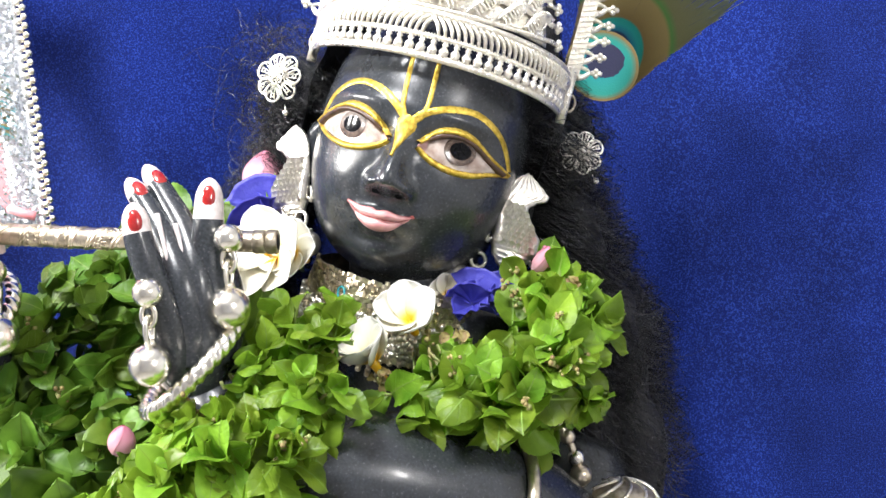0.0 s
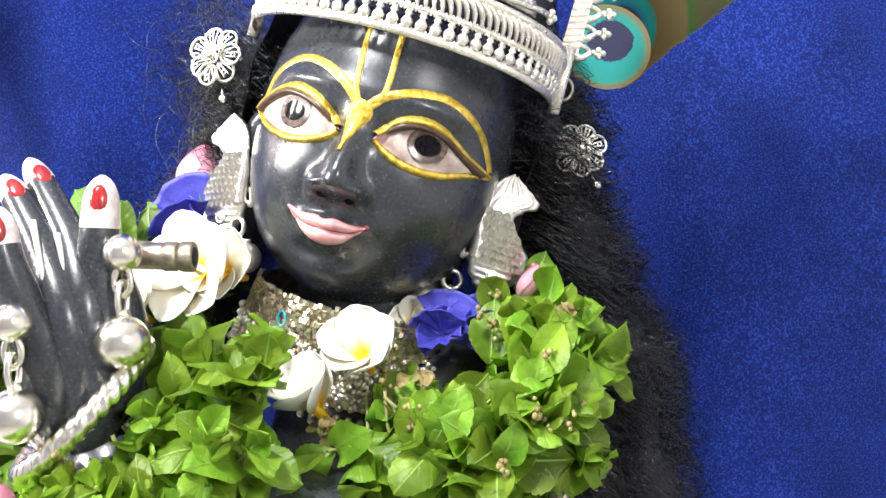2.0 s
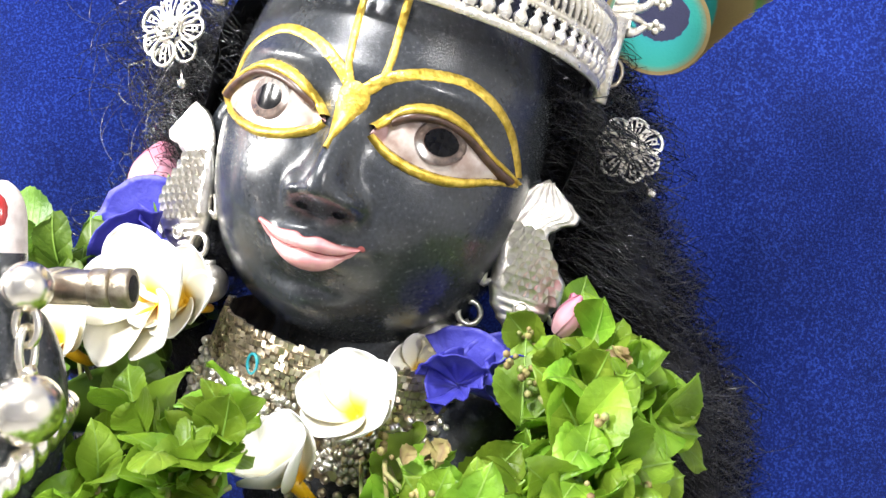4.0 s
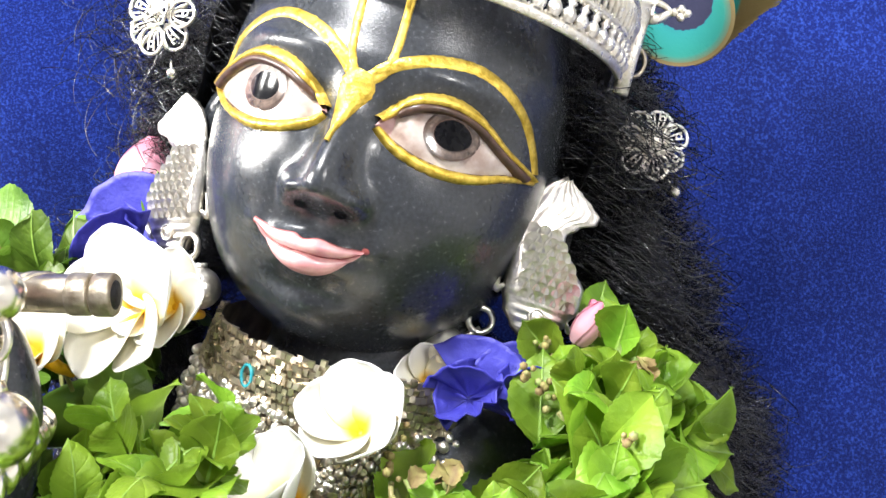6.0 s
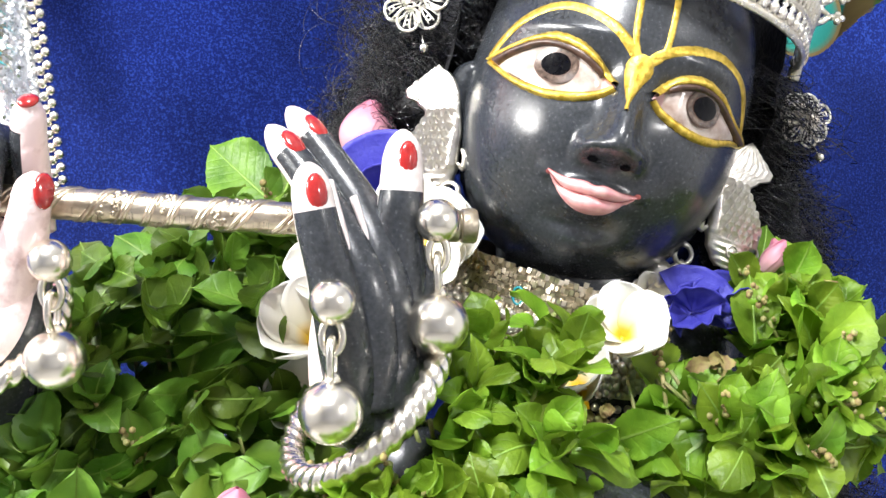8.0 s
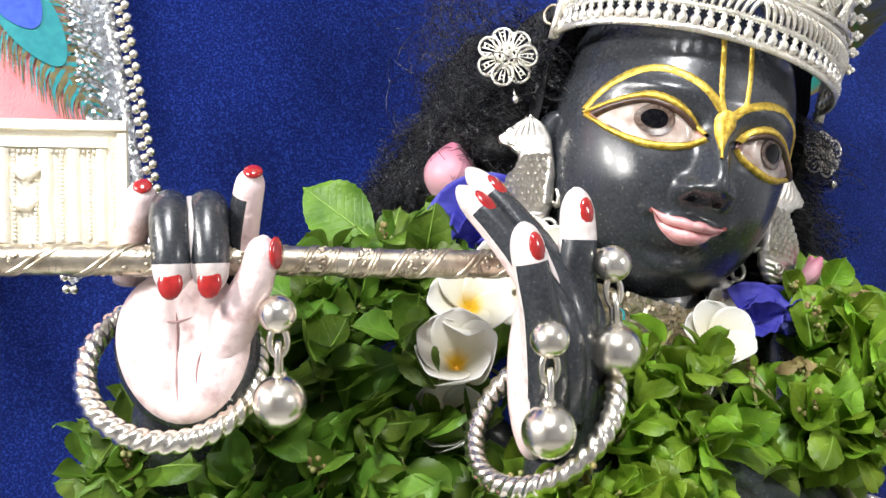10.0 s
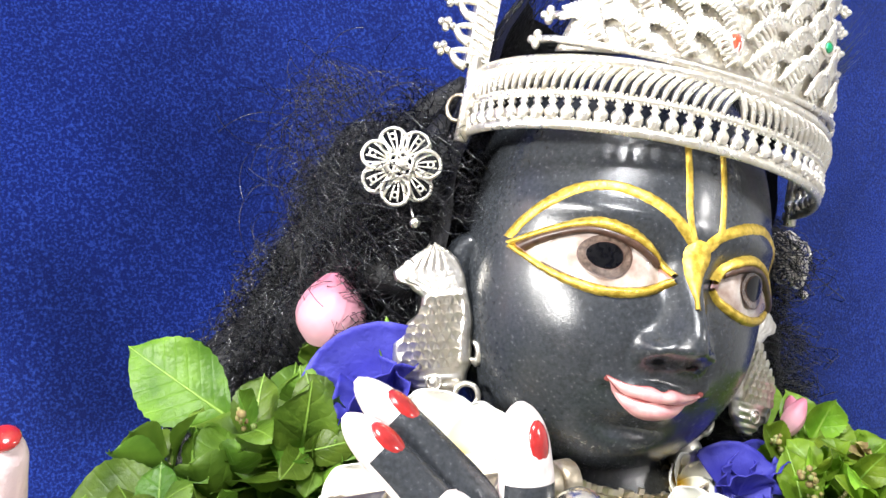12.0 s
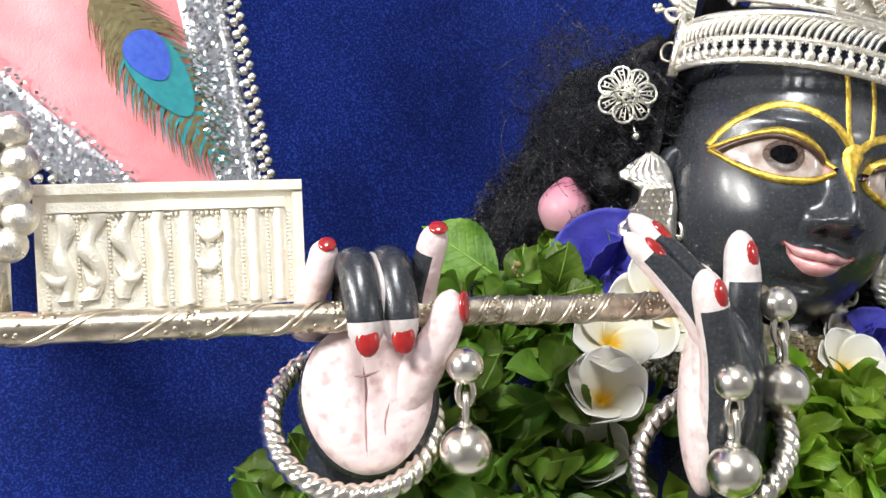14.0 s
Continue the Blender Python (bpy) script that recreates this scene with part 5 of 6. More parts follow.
# ---- armlet and neck ornaments low on the chest ----
def build_armlet():
    ar = thing("armlet", (0.045, 0.47, 1.085), "plain silver armlet ring round the black arm", "armlet")
    g = Geo()
    c, n = V((0.024, 0.467, 1.064)), V((0.85, 0.40, -0.35)).normalized()
    u = n.orthogonal().normalized()
    v = n.cross(u)
    g.tube([c + (u * math.cos(t * 0.1257) + v * math.sin(t * 0.1257)) * 0.0400 for t in range(50)], 0.0034, 12, closed=True)
    part("ring", g, SILVEROLD, ar)
    st = thing("chest_ornament", (0.075, 0.50, 1.07), "string of silver beads ending in filigree balls", "necklace")
    for p, r, mt in (((0.069, 0.495, 1.096), 0.0045, SILVEROLD), ((0.074, 0.497, 1.084), 0.0050, SILVER), ((0.077, 0.498, 1.074), 0.0062, SILVEROLD), ((0.074, 0.495, 1.062), 0.0050, SILVERDARK)):
        g = Geo()
        g.ball(p, r, 18, 12)
        part("bead", g, mt, st)
    g = Geo()
    g.tube([(0.060, 0.495, 1.110), (0.069, 0.495, 1.096), (0.074, 0.497, 1.084), (0.077, 0.498, 1.074), (0.074, 0.495, 1.055)], 0.0022, 8)
    part("cord", g, SILVEROLD, st)
    g = Geo()
    c = V((0.100, 0.500, 1.057))
    g.ball(c, 0.0200, 26, 18, 0, (1.1, 0.9, 0.7))
    big = part("filigree_ball", g, SILVERDARK, st)
    g = Geo()
    for k in range(9):
        a = k * 0.698
        g.tube([c + V((math.cos(a + t * 0.12) * 0.022 * math.cos(t * 0.15), math.sin(a + t * 0.12) * 0.0183 * math.cos(t * 0.15), 0.0142 * math.sin(t * 0.15))) for t in range(-9, 11)], 0.0011, 6)
    part("wirework", g, SILVERFIL, big)


build_armlet()


# ---- printed banner with tinsel border ----
def build_banner():
    bn = thing("banner", (-0.29, 0.577, 1.22), "pink satin stole with printed peacock feather and tinsel border", "stole")

    def xr(z):
        return -0.279 - 0.15 * (z - 1.225)

    def xl(z):
        return min(xr(z) - 0.002, -0.283 - 1.05 * (z - 1.225))

    def at(u, z, lift=0.0):
        x = xl(z) + (xr(z) - xl(z)) * u
        return V((x, 0.580 + 0.004 * math.sin(x * 60 + z * 14) - lift, z))
    g = Geo()
    g.grid(lambda i, j: at(i / 30, 1.222 + 0.26 * j / 40), 31, 41)
    cl = part("cloth", g, CLOTHPINK, bn)
    md = cl.modifiers.new("thick", "SOLIDIFY")
    md.thickness = 0.0015
    r = random.Random(4)
    for side in (0, 1):
        g = Geo()
        bead = Geo()
        n = 2000
        for k in range(n):
            z = 1.205 + 0.275 * k / n
            w = r.random() * 0.022
            p = at(1, z, 0.003 + 0.003 * r.random()) + V((w - 0.003, 0, 0)) if side else at(0, z, 0.003 + 0.003 * r.random()) + V((-w * 0.8, 0, -w * 0.75 + 0.003))
            d1 = V((r.gauss(0, 1), r.gauss(0, 0.6), r.gauss(0, 1))).normalized() * r.uniform(0.0008, 0.0018)
            d2 = d1.cross(V((r.gauss(0, 0.5), -1, r.gauss(0, 0.5)))).normalized() * r.uniform(0.0005, 0.0012)
            b = len(g.v)
            for q in (p - d1, p + d2, p + d1, p - d2):
                g.v.append(tuple(q))
                g.a.append(0)
            g.f.append((b, b + 1, b + 2, b + 3))
            g.m.append(0)
        for k in range(92):
            z = 1.205 + 0.275 * k / 92
            w = 0.0215 + (0.0035 if k % 2 else 0.0)
            p = at(1, z, 0.002) + V((w, 0, 0)) if side else at(0, z, 0.002) + V((-w * 0.8, 0, -w * 0.75))
            bead.ball(p, 0.0025, 8, 6)
        part("tinsel", g, TINSEL, bn, "glittering silver tinsel border", smooth=False, kind="stuff")
        part("bead_edge", bead, SILVER, bn, "row of small silver beads", kind="stuff")
        g = Geo()
        g.grid(lambda i, j: (at(1, 1.205 + 0.275 * i / 40, -0.0005) + V((-0.004 + 0.0235 * j / 3, 0, 0))) if side else (at(0, 1.205 + 0.275 * i / 40, -0.0005) + V((0.003 - 0.021 * j / 3, 0, -0.016 * j / 3 + 0.002))), 41, 4)
        tp = part("border_tape", g, TINSEL, bn)
        md = tp.modifiers.new("thick", "SOLIDIFY")
        md.thickness = 0.001
    c = V((-0.3160, 0.0, 1.3240))
    ax = V((0.54, 0, -0.84)).normalized()
    sd = V((0.84, 0, 0.54)).normalized()

    def flat(q, lift):
        return (q.x, 0.580 + 0.004 * math.sin(q.x * 60 + q.z * 14) - lift, q.z)
    for nm, mt, rx, rz, off, lift in (("teal_print", PAINTTEAL, 0.0120, 0.0230, 0.010, 0.0024), ("blue_print", PAINTBLUE, 0.0098, 0.0128, 0.000, 0.0029)):
        g = Geo()
        g.grid(lambda i, j: flat(c + ax * (off + rz * (i / 5) * math.cos(j * 0.2618)) + sd * (rx * (i / 5) * math.sin(j * 0.2618) * (1 - 0.25 * math.cos(j * 0.2618))), lift), 6, 24, 0, False, True)
        part("print", g, mt, bn)
    g = Geo()
    for k in range(190):
        t = k / 189
        e0 = -1 if k % 2 else 1
        p0 = c + ax * (-0.040 + 0.098 * t)
        wide = 0.0215 * max(0.0, math.sin(math.pi * (0.22 + 0.74 * t))) ** 0.8 * r.uniform(0.75, 1.1)
        line = bez([p0 - sd * e0 * 0.0006, p0 + sd * e0 * wide * 0.6 + ax * 0.005, p0 + sd * e0 * wide + ax * 0.016], 8)
        b = len(g.v)
        for i, q in enumerate(line):
            for e in (-1, 1):
                g.v.append(flat(q + ax * e * 0.0010 * (1.1 - i / 9), 0.0016 + 0.0003 * r.random()))
                g.a.append(0)
        for i in range(7):
            g.f.append((b + 2 * i, b + 2 * i + 2, b + 2 * i + 3, b + 2 * i + 1))
            g.m.append(1 if k % 5 in (0, 3) and t > 0.3 else 0)
    part("barb_print", g, [PAINTBROWN, PAINTTEAL], bn, kind="stuff")
    g = Geo()
    g.tube(bez([(-0.279, 0.574, 1.226), (-0.268, 0.572, 1.2225), (-0.262, 0.574, 1.221)], 8), lambda t: 0.0030, 8)
    part("rolled_end", g, CLOTHPINK, bn)


build_banner()

# ---- leaves and flowers ----
def leaf_mesh(name, length, width, curl, cup, shape, mats, teeth=0.0, nu=11, nv=6, wave=0.20):
    """A leaf along +y, its face towards +z, with a folded midrib, a scalloped edge and a wavy blade."""
    g = Geo()

    def fn(i, j):
        t, v = i / (nu - 1), -1 + 2 * j / (nv - 1)
        w = width * max(0.0, math.sin(math.pi * min(1, 0.03 + 0.97 * t ** shape))) ** 0.52
        w *= 1 + teeth * (1 if i % 2 else -1) * (abs(v) > 0.95)
        w = max(w, 0.0007)
        bend = curl * length * t * t
        z = -bend + cup * (0.35 * abs(v) + 0.65 * v * v) * w + wave * width * v * v * math.sin(t * 7 + v * 1.6 + curl * 7)
        return (v * w * (1 - 0.25 * abs(cup) * abs(v)), length * t * (1 - 0.08 * abs(v)) * (1 - 0.30 * abs(curl) * t), z)
    g.grid(fn, nu, nv, 0, False, False, along=lambda i, j: i / (nu - 1))
    b = len(g.v)
    for i in range(nu):
        t = i / (nu - 1)
        for s in (-1, 1):
            g.v.append((s * 0.00042 * (1.1 - 0.8 * t), length * t * (1 - 0.30 * abs(curl) * t), -curl * length * t * t + 0.0003))
            g.a.append(t)
    for i in range(nu - 1):
        g.f.append((b + 2 * i, b + 2 * i + 1, b + 2 * i + 3, b + 2 * i + 2))
        g.m.append(1)
    return g.mesh(name, mats)


# length, half width, droop, cupping, where it is widest, waviness
LEAF_SPECS = [(0.0215, 0.0072, 0.25, 0.45, 1.35, 0.22), (0.0240, 0.0074, 0.45, 0.30, 1.15, 0.26), (0.0190, 0.0072, 0.10, 0.55, 1.50, 0.18), (0.0255, 0.0078, 0.35, 0.22, 1.10, 0.30),
              (0.0180, 0.0066, 0.55, 0.40, 1.45, 0.24), (0.0215, 0.0078, -0.20, 0.50, 1.40, 0.20), (0.0230, 0.0072, 0.60, -0.25, 1.20, 0.25), (0.0195, 0.0068, -0.35, 0.60, 1.45, 0.15)]
LEAVES = [leaf_mesh("leaf", L, W * 1.16, c, k, s, [LEAF, LEAFVEIN], 0.028, 21, 9, 0.7 * wv) for L, W, c, k, s, wv in LEAF_SPECS]


SHADEDLEAVES = [leaf_mesh("leaf", L, W * 1.16, c, k, s, [LEAFSHADED, LEAFVEIN], 0.028, 21, 9, 0.7 * wv) for L, W, c, k, s, wv in LEAF_SPECS]


def leaf_pose(p, out, tip, spin):
    """A pose for a leaf at p whose face looks along out and whose length runs along tip."""
    return facing(p, out, tip, spin)


def sprig(r, p, axis, size, pairs):
    """Poses of the crossed leaf pairs of one basil sprig: large and spread below, small and cupped at its tip."""
    axis = axis.normalized()
    a0 = axis.orthogonal().normalized()
    b0 = axis.cross(a0)
    spin = r.uniform(0, 6.28)
    out = []
    for k in range(pairs):
        q = k / max(1, pairs - 1)
        lean = 1.32 - 0.85 * q + r.gauss(0, 0.14)
        sc = size * (1.10 - 0.36 * q) * r.uniform(0.82, 1.18)
        for h in (0, 1):
            ang = spin + k * 1.72 + h * math.pi + r.gauss(0, 0.25)
            o = a0 * math.cos(ang) + b0 * math.sin(ang)
            tip = (o * math.sin(lean) + axis * math.cos(lean)).normalized()
            nrm = (axis * math.sin(lean) - o * math.cos(lean)).normalized()
            nrm = (nrm + V((r.gauss(0, 0.22), r.gauss(0, 0.22), r.gauss(0, 0.22)))).normalized()
            base = p + axis * (0.013 * size * q) + o * 0.0008
            out.append(leaf_pose(base, nrm, tip, r.gauss(0, 0.15)) @ Matrix.Diagonal((sc, sc, sc, 1)))
    return out


# what the leaves leave free: flowers, bangle and hanging balls
FREE = [((-0.017, 0.465, 1.164), 0.019), ((-0.036, 0.456, 1.145), 0.017), ((0.020, 0.480, 1.176), 0.017), ((-0.118, 0.424, 1.150), 0.022), ((-0.129, 0.3935, 1.152), 0.018), ((-0.106, 0.408, 1.142), 0.014),
        ((-0.124, 0.490, 1.180), 0.018), ((-0.133, 0.482, 1.158), 0.018), ((0.044, 0.500, 1.208), 0.017), ((-0.026, 0.480, 1.172), 0.024), ((-0.0970, 0.4055, 1.176), 0.014), ((0.052, 0.484, 1.200), 0.010)]


def in_the_way(m, length):
    for f in (0.15, 0.6, 1.0):
        p = m @ V((0, length * f, 0))
        for c, rr in FREE:
            q = V(c) - p
            if q.y > -rr and q.y < 0.05 and math.hypot(q.x, q.z) < rr:
                return True
    return False


def garland(label, paths, sprigs, seed, near, size, rise=0.35, pairs=4, blooms=0.2, blades=LEAVES, inner=LEAFSTUFF):
    """paths: lists of (points, radius). Sprigs of leaves round each path; those towards the viewer are parts, the rest one joined mesh."""
    r = random.Random(seed)
    gd = thing("leaf_garland", paths[0][0][0], label, "garland", "leaf garlands")
    stuff, st = Geo(), Geo()
    made = 0
    for pts, rad in paths:
        line = bez(pts, 60)
        core = Geo()
        core.tube(line, lambda t: rad * 0.34 * (1 + 0.25 * math.sin(t * 23)), 10)
        part("stem_core", core, inner, gd)
        share = sprigs // len(paths)
        for k in range(share):
            i = min(57, max(2, int(2 + 55 * (k + r.random()) / share)))
            d = (line[i + 1] - line[i - 1]).normalized()
            u = V((0, -1, 0)) - d * V((0, -1, 0)).dot(d)
            u.normalize()
            w = d.cross(u)
            a = r.gauss(0, 1.05)
            out = u * math.cos(a) + w * math.sin(a)
            p = line[i] + out * (rad * r.uniform(0.30, 0.72)) + d * r.gauss(0, 0.003)
            axis = out + V((r.gauss(0, 0.30), r.gauss(0, 0.30), rise + r.gauss(0, 0.35)))
            st.tube(bez([line[i], line[i].lerp(p, 0.6), p + axis.normalized() * 0.010 * size], 6), 0.0008, 6, 0)
            if r.random() < blooms:
                tipd = axis.normalized()
                for q in range(16):
                    c = p + tipd * (0.010 + 0.0010 * q) * size
                    st.ball(c + V((r.gauss(0, 0.0015), r.gauss(0, 0.0015), r.gauss(0, 0.0012))), r.uniform(0.0008, 0.0016), 6, 4, 1 if r.random() < 0.55 else 0)
            for m in sprig(r, p, axis, size * r.uniform(0.82, 1.15), pairs):
                me = r.choice(blades)
                if in_the_way(m, 0.020):
                    continue
                if m.translation.y < line[i].y and made < near:
                    piece("leaf", me, m, gd)
                    made += 1
                else:
                    b = len(stuff.v)
                    for v in me.vertices:
                        stuff.v.append(tuple(m @ v.co))
                        stuff.a.append(0)
                    for f in me.polygons:
                        stuff.f.append(tuple(b + q for q in f.vertices))
                        stuff.m.append(0)
    part("inner_leaves", stuff, inner, gd, kind="stuff")
    part("stalk_work", st, [STEM, DRY], gd, "thin green stalks with dry flower spikes", kind="stuff")
    return gd


garland("thick garland of fresh bright green basil leaves", [
    ([(-0.062, 0.452, 1.158), (-0.066, 0.430, 1.140), (-0.076, 0.408, 1.114), (-0.094, 0.392, 1.080), (-0.110, 0.384, 1.045)], 0.024),
    ([(-0.085, 0.436, 1.135), (-0.105, 0.412, 1.110), (-0.125, 0.398, 1.090), (-0.145, 0.392, 1.055)], 0.022)], 68, 21, 300, 1.02, 0.50, 4, 0.10)
garland("thick garland of green basil leaves with wilted blooms", [
    ([(0.058, 0.503, 1.173), (0.057, 0.480, 1.159), (0.048, 0.458, 1.150), (0.018, 0.446, 1.140), (-0.006, 0.448, 1.130), (-0.018, 0.456, 1.126)], 0.014),
    ([(0.068, 0.490, 1.160), (0.060, 0.464, 1.138), (0.036, 0.448, 1.130), (0.010, 0.448, 1.126)], 0.014)], 46, 22, 300, 1.24, 0.08, 3, 0.25)
garland("dense garland of basil leaves beside the curtain, green darkened as in shade", [
    ([(-0.095, 0.552, 1.205), (-0.130, 0.545, 1.200), (-0.165, 0.535, 1.184), (-0.200, 0.525, 1.162), (-0.235, 0.520, 1.138), (-0.270, 0.515, 1.115)], 0.022),
    ([(-0.105, 0.520, 1.160), (-0.150, 0.508, 1.150), (-0.200, 0.498, 1.132), (-0.245, 0.498, 1.115), (-0.280, 0.505, 1.100)], 0.030),
    ([(-0.120, 0.490, 1.105), (-0.170, 0.485, 1.095), (-0.220, 0.488, 1.080), (-0.310, 0.500, 1.085)], 0.036),
    ([(-0.150, 0.52, 1.050), (-0.220, 0.52, 1.040), (-0.320, 0.52, 1.045)], 0.036)], 110, 23, 300, 1.25, 0.12, 4, 0.12, SHADEDLEAVES, LEAFSHADEDSTUFF)


def big_leaf(p, normal, tip, size, spin=0.0):
    lf = thing("basil_leaf", p, "large serrated green basil leaf standing out of the garland", "leaf", "single large leaves")
    m = leaf_pose(V(p), normal, tip, spin)
    L, W, nu, nv = 0.040 * size, 0.0140 * size, 23, 11

    def at(t, v, lift=0.0):
        w = W * max(0.0, math.sin(math.pi * (0.03 + 0.96 * t ** 1.05))) ** 0.74
        w *= 1 + 0.022 * (abs(v) > 0.95) * math.cos(t * 69.1)
        return (v * w, L * t * (1 - 0.05 * abs(v)), -0.22 * L * t * t + 0.24 * abs(v) ** 1.3 * w + 0.12 * W * v * v * math.sin(t * 9 + v * 2) + lift)
    g = Geo()
    g.grid(lambda i, j: at(i / (nu - 1), -1 + 2 * j / (nv - 1)), nu, nv)
    # leaves on the left take the green that has shade in it
    piece("blade", g.mesh("blade", [LEAFSHADED if p[0] < -0.1 else LEAF]), m, lf)
    g = Geo()
    g.tube([at(0.98 * i / 14, 0, 0.0001) for i in range(15)], lambda t: 0.0006 * (1.1 - 0.8 * t), 6)
    piece("midrib", g.mesh("midrib", [LEAFVEIN]), m, lf, "pale green midrib")


big_leaf((-0.155, 0.548, 1.212), (-0.25, -0.95, 0.2), (-0.72, 0.0, 0.62), 1.15)
big_leaf((-0.135, 0.545, 1.205), (-0.1, -0.9, 0.4), (0.15, -0.1, 0.6), 0.70)
big_leaf((-0.180, 0.520, 1.196), (-0.1, -0.8, 0.6), (-0.9, -0.1, 0.25), 0.85)
big_leaf((-0.140, 0.520, 1.190), (0.1, -0.9, 0.4), (0.25, -0.1, 0.9), 0.85)
big_leaf((0.036, 0.462, 1.160), (-0.1, -0.95, 0.15), (0.02, -0.1, 1.0), 0.72)
big_leaf((0.062, 0.482, 1.180), (-0.3, -0.90, 0.15), (-0.18, 0.1, 0.9), 0.62)
big_leaf((0.056, 0.500, 1.188), (0.2, -0.95, 0.05), (0.25, 0.1, 0.6), 0.55)
big_leaf((0.052, 0.478, 1.180), (-0.1, -0.75, 0.62), (-0.95, -0.15, 0.05), 0.62)
big_leaf((0.082, 0.492, 1.168), (0.1, -0.8, 0.5), (0.95, -0.1, 0.15), 0.50)


def petal_geo(g, m, length, width, curl, twist, slot=0, nu=18, nv=11, cup=0.4):
    def fn(i, j):
        t, v = i / (nu - 1), -1 + 2 * j / (nv - 1)
        w = width * (0.22 + 0.78 * math.sin(math.pi / 2 * min(1, t / 0.62))) * math.sqrt(max(0.0015, 1 - (max(0, t - 0.62) / 0.385) ** 2))
        x = v * w
        z = curl * length * math.sin(t * 1.5) ** 2 + cup * w * (v * v) + twist * w * v * t
        if v > 0.6:
            z += 0.5 * w * (v - 0.6)
        return m @ V((x, length * t * (1 - 0.25 * curl * t), z))
    g.grid(fn, nu, nv, slot, along=lambda i, j: min(1.0, i / (nu - 1) + 0.10 * abs(-1 + 2 * j / (nv - 1))))


def frangipani(p, normal, size, spin=0.0, openness=0.55, petals=5):
    fl = thing("frangipani_flower", p, "white frangipani flower with a yellow throat", "flower", "frangipani flowers")
    m = facing(p, normal, (0, 0, 1), spin)
    for k in range(petals):
        a = 2 * math.pi * k / petals
        pm = m @ Matrix.Rotation(a, 4, "Z") @ Matrix.Rotation(radians(90 - 85 * openness), 4, "X") @ Matrix.Rotation(0.50, 4, "Y")
        g = Geo()
        petal_geo(g, pm, 0.029 * size, 0.0128 * size, -0.30 * openness, 0.40, cup=0.30)
        ob = part("petal", g, PETALW, fl)
        md = ob.modifiers.new("thick", "SOLIDIFY")
        md.thickness = 0.0004
    g = Geo()
    g.tube([m @ V((0, 0, 0.002)), m @ V((0.001, 0, -0.008)), m @ V((0.002, 0.001, -0.018 * size))], lambda t: 0.0028 - 0.0012 * t, 8)
    part("throat", g, PETALW, fl)


frangipani((-0.0170, 0.4650, 1.1610), (-0.15, -0.75, 0.62), 0.78, 0.15, 0.46)
frangipani((-0.0360, 0.4560, 1.1420), (-0.35, -0.55, 0.75), 0.80, 1.2, 0.35)
frangipani((-0.0920, 0.4960, 1.1960), (-0.45, -0.85, 0.20), 1.00, 0.2, 0.60)
frangipani((-0.0820, 0.4980, 1.1960), (-0.30, -0.85, 0.35), 0.72, 0.9, 0.55)
frangipani((-0.1240, 0.4900, 1.1800), (-0.20, -0.75, 0.50), 0.85, 0.4, 0.50)
frangipani((-0.1330, 0.4820, 1.1560), (-0.25, -0.75, 0.55), 1.00, 1.1, 0.36)
frangipani((-0.1320, 0.4980, 1.1250), (-0.25, -0.75, 0.55), 0.95, 0.1, 0.36)
frangipani((0.0020, 0.4930, 1.1730), (0.10, -0.95, 0.35), 0.50, 0.1, 0.50)


def pea_flower(p, normal, up, size, sunken=False):
    fl = thing("butterfly_pea_flower", p, "deep violet-blue butterfly pea flower with ruffled petals", "flower", "blue pea flowers")
    m = facing(p, normal, up)
    for k, (a, s) in enumerate(((0.0, 1.0), (1.9, 0.62), (-1.9, 0.62), (0.5, 0.7))):
        g = Geo()
        pm = m @ Matrix.Translation((0, 0, 0.002 * k)) @ Matrix.Rotation(a, 4, "Z") @ Matrix.Rotation(0.15 + 0.25 * k, 4, "X")

        def fn(i, j, s=s, pm=pm, k=k):
            t, v = i / 13, -1 + 2 * j / 16
            ang = v * 1.25
            rr = 0.030 * size * s * t
            ruf = 0.0016 * size * math.sin(v * 16 + k * 2) * t + 0.0010 * math.sin(v * 37) * t
            return pm @ V((math.sin(ang) * rr, math.cos(ang) * rr, ruf + 0.006 * t * t * size))
        g.grid(fn, 14, 17, 0, along=lambda i, j: i / 13)
        ob = part("petal", g, PETALB, fl)
        md = ob.modifiers.new("thick", "SOLIDIFY")
        md.thickness = 0.0004


pea_flower((-0.1020, 0.5270, 1.2130), (-0.45, -0.88, 0.10), (-0.35, 0.0, 0.95), 1.05)
pea_flower((0.0160, 0.4800, 1.1690), (-0.10, -0.90, 0.40), (0.55, 0.0, 0.75), 0.70)
pea_flower((0.0310, 0.4820, 1.1700), (0.15, -0.90, 0.40), (0.2, 0.0, 0.9), 0.60)


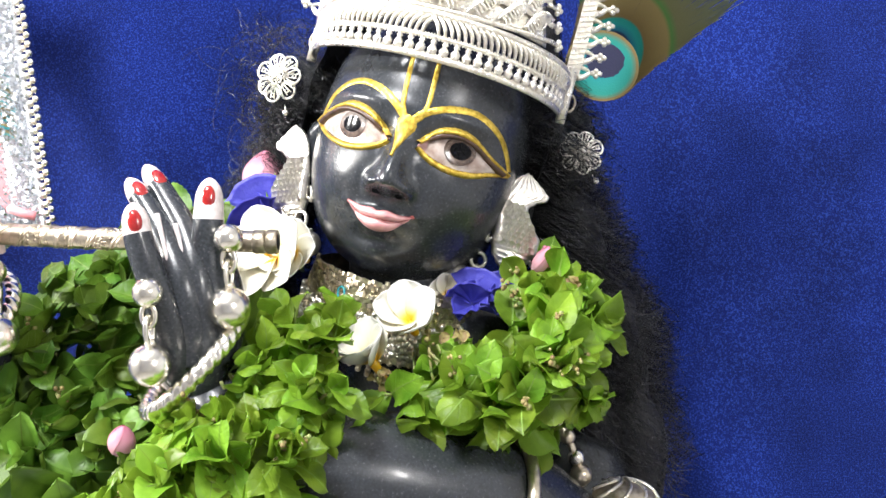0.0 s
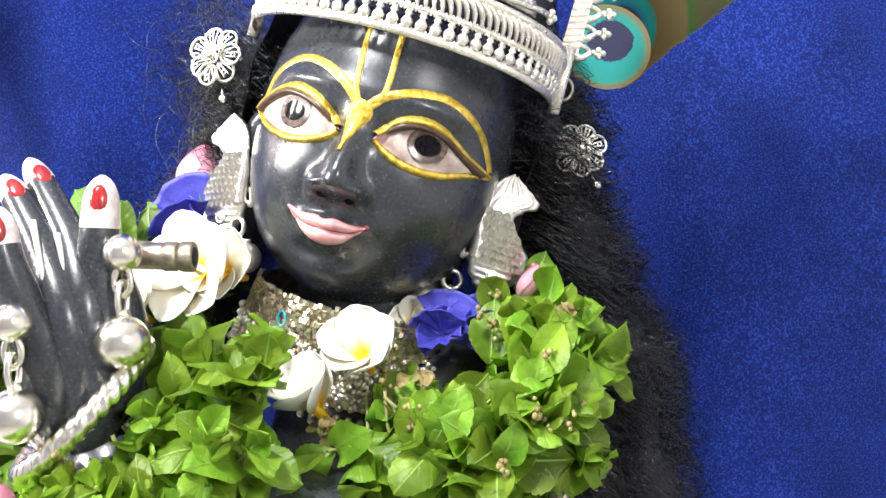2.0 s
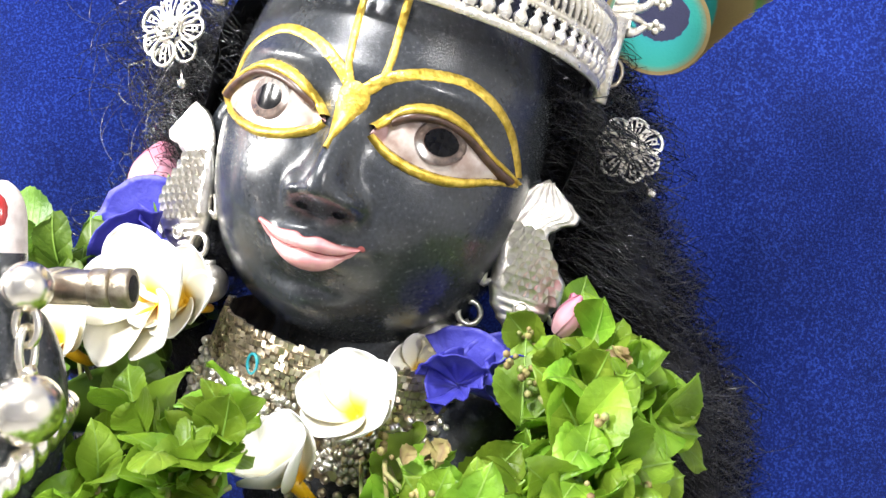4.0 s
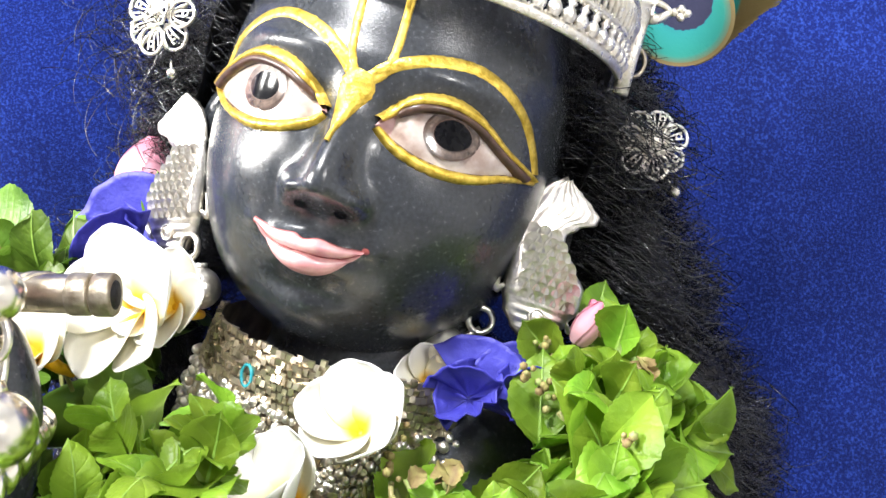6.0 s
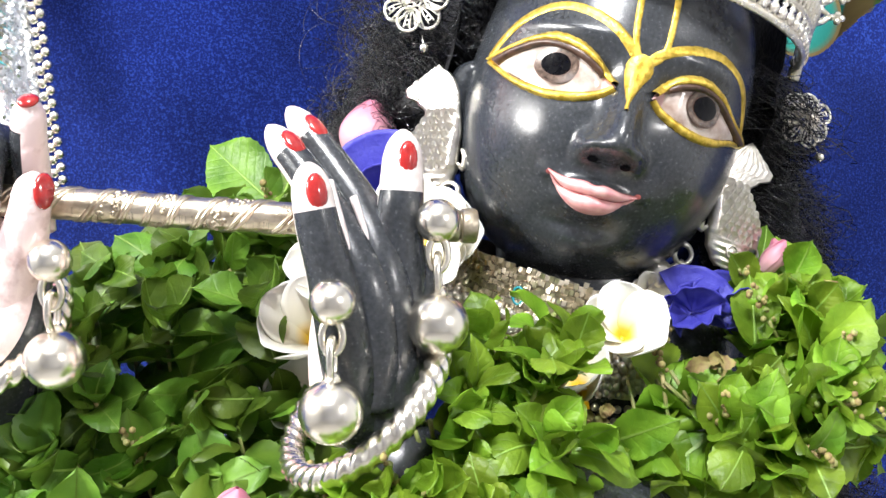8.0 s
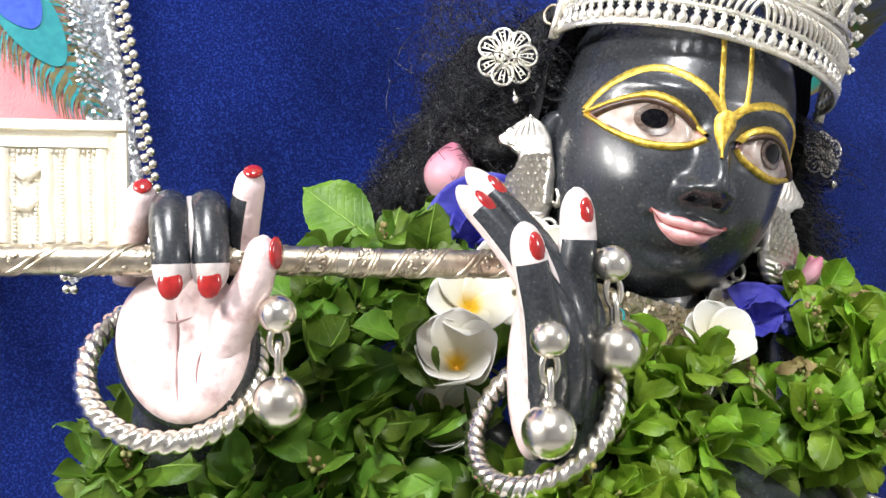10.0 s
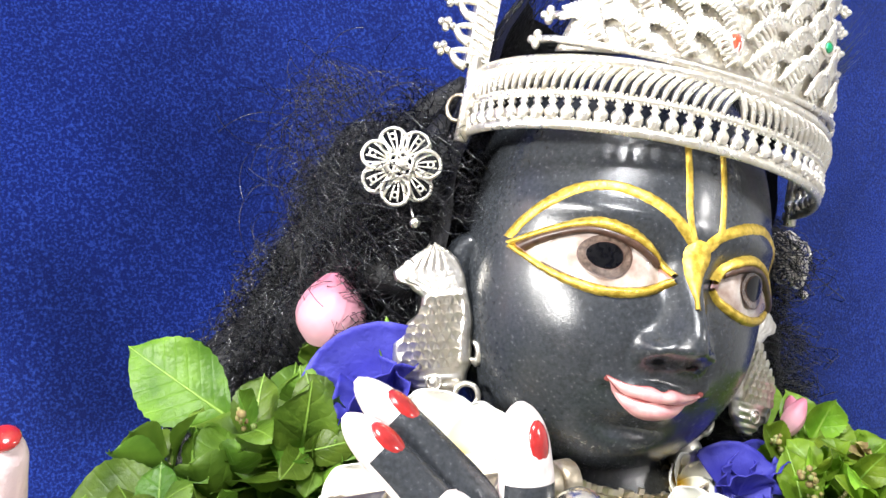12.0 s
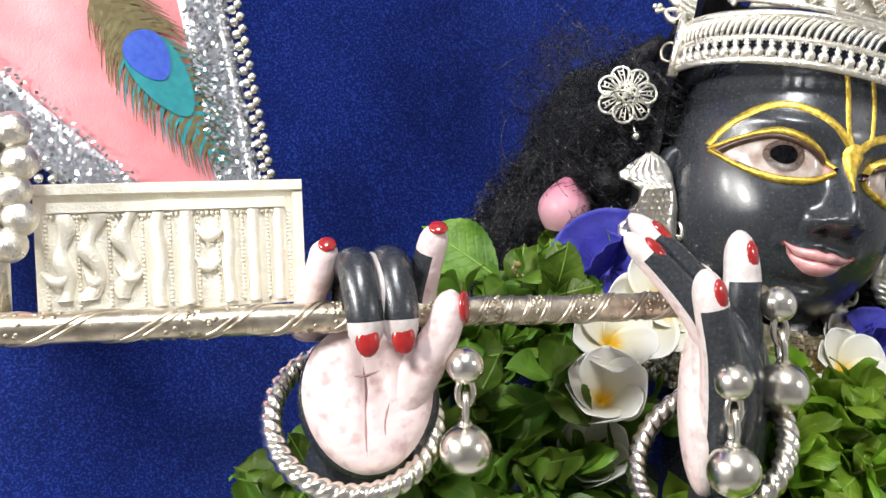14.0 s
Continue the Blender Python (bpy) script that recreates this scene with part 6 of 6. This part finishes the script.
def bud(p, up, size, label, fat=1.0):
    fl = thing("pink_bud", p, label, "flower bud", "pink buds")
    m = facing(p, V(up).orthogonal(), up)
    m = Matrix.Translation(p) @ V((0, 0, 1)).rotation_difference(V(up).normalized()).to_matrix().to_4x4()
    for k in range(4):
        g = Geo()

        def fn(i, j, k=k):
            t, v = i / 13, -1 + 2 * j / 10
            a = k * 1.57 + v * 1.15 + 0.9 * t
            r = 0.0115 * fat * size * (math.sin(math.pi * (0.18 + 0.80 * t)) ** 0.8) * (1 + 0.03 * k) + 0.0004 * v
            return m @ V((math.cos(a) * r, math.sin(a) * r, 0.028 * size * t))
        g.grid(fn, 14, 11, 0, along=lambda i, j: i / 13)
        part("petal", g, PETALP, fl)
    g = Geo()
    g.tube([m @ V((0, 0, 0.002)), m @ V((0, 0, -0.012 * size))], 0.0020 * size, 8)
    part("stalk", g, STEM, fl)


bud((-0.1125, 0.5580, 1.2335), (0.10, -0.15, 0.95), 1.0, "closed pale pink lotus bud beside the hair", 1.12)
bud((-0.1080, 0.5480, 1.2220), (-0.6, -0.5, 0.2), 0.45, "small crumpled pink bud among the leaves")
bud((0.0500, 0.4840, 1.1880), (0.45, -0.25, 0.85), 0.56, "small pink bud tucked into the garland", 0.62)
bud((0.0590, 0.4880, 1.1900), (-0.3, -0.2, 0.85), 0.46, "small pink bud tucked into the garland", 0.6)
bud((-0.1620, 0.4480, 1.0980), (0.2, -0.3, 0.9), 0.55, "dusty pink bud hidden between the leaves")


def calyx(p, tip, size):
    ob = new("sepal", leaf_mesh("sepal", 0.020 * size, 0.0035 * size, 0.1, 0.5, 1.2, [LEAF, LEAFVEIN]))
    ob.matrix_world = leaf_pose(V(p), (-0.4, -0.9, 0.1), tip, 0)
    return tagged(ob, "narrow pale green sepal beside the blue flower", "leaf")


calyx((-0.1010, 0.5240, 1.2260), (0.02, 0, 1), 1.0)


def wilted_bloom(p, size, seed):
    wb = thing("wilted_bloom", p, "crumpled brown wilted bloom between the garland leaves", "flower", "wilted blooms")
    r = random.Random(seed)
    for k in range(6):
        me = leaf_mesh("dry_petal", 0.010 * size * r.uniform(0.7, 1.2), 0.0042 * size, r.uniform(0.2, 0.9), r.uniform(0.4, 0.9), 1.1, [DRY, DRY], 0.10, 9, 5)
        tip = V((r.gauss(0, 0.7), -0.3 + r.gauss(0, 0.3), r.gauss(0.3, 0.7))).normalized()
        piece("dry_petal", me, facing(V(p) + V((r.gauss(0, 0.002), r.gauss(0, 0.001), r.gauss(0, 0.002))), (r.gauss(0, 0.5), -1, 0.3), tip), wb)
    g = Geo()
    g.tube(bez([p, V(p) + V((0.003, 0.004, -0.008)), V(p) + V((0.002, 0.008, -0.018))], 8), lambda t: 0.0012 - 0.0004 * t, 6)
    part("stalk", g, STEM, wb)


wilted_bloom((0.0080, 0.4330, 1.1560), 0.8, 1)
wilted_bloom((0.0170, 0.4290, 1.1420), 0.75, 2)
wilted_bloom((0.0680, 0.4640, 1.1800), 0.7, 3)
wilted_bloom((-0.0330, 0.4440, 1.1360), 0.65, 4)
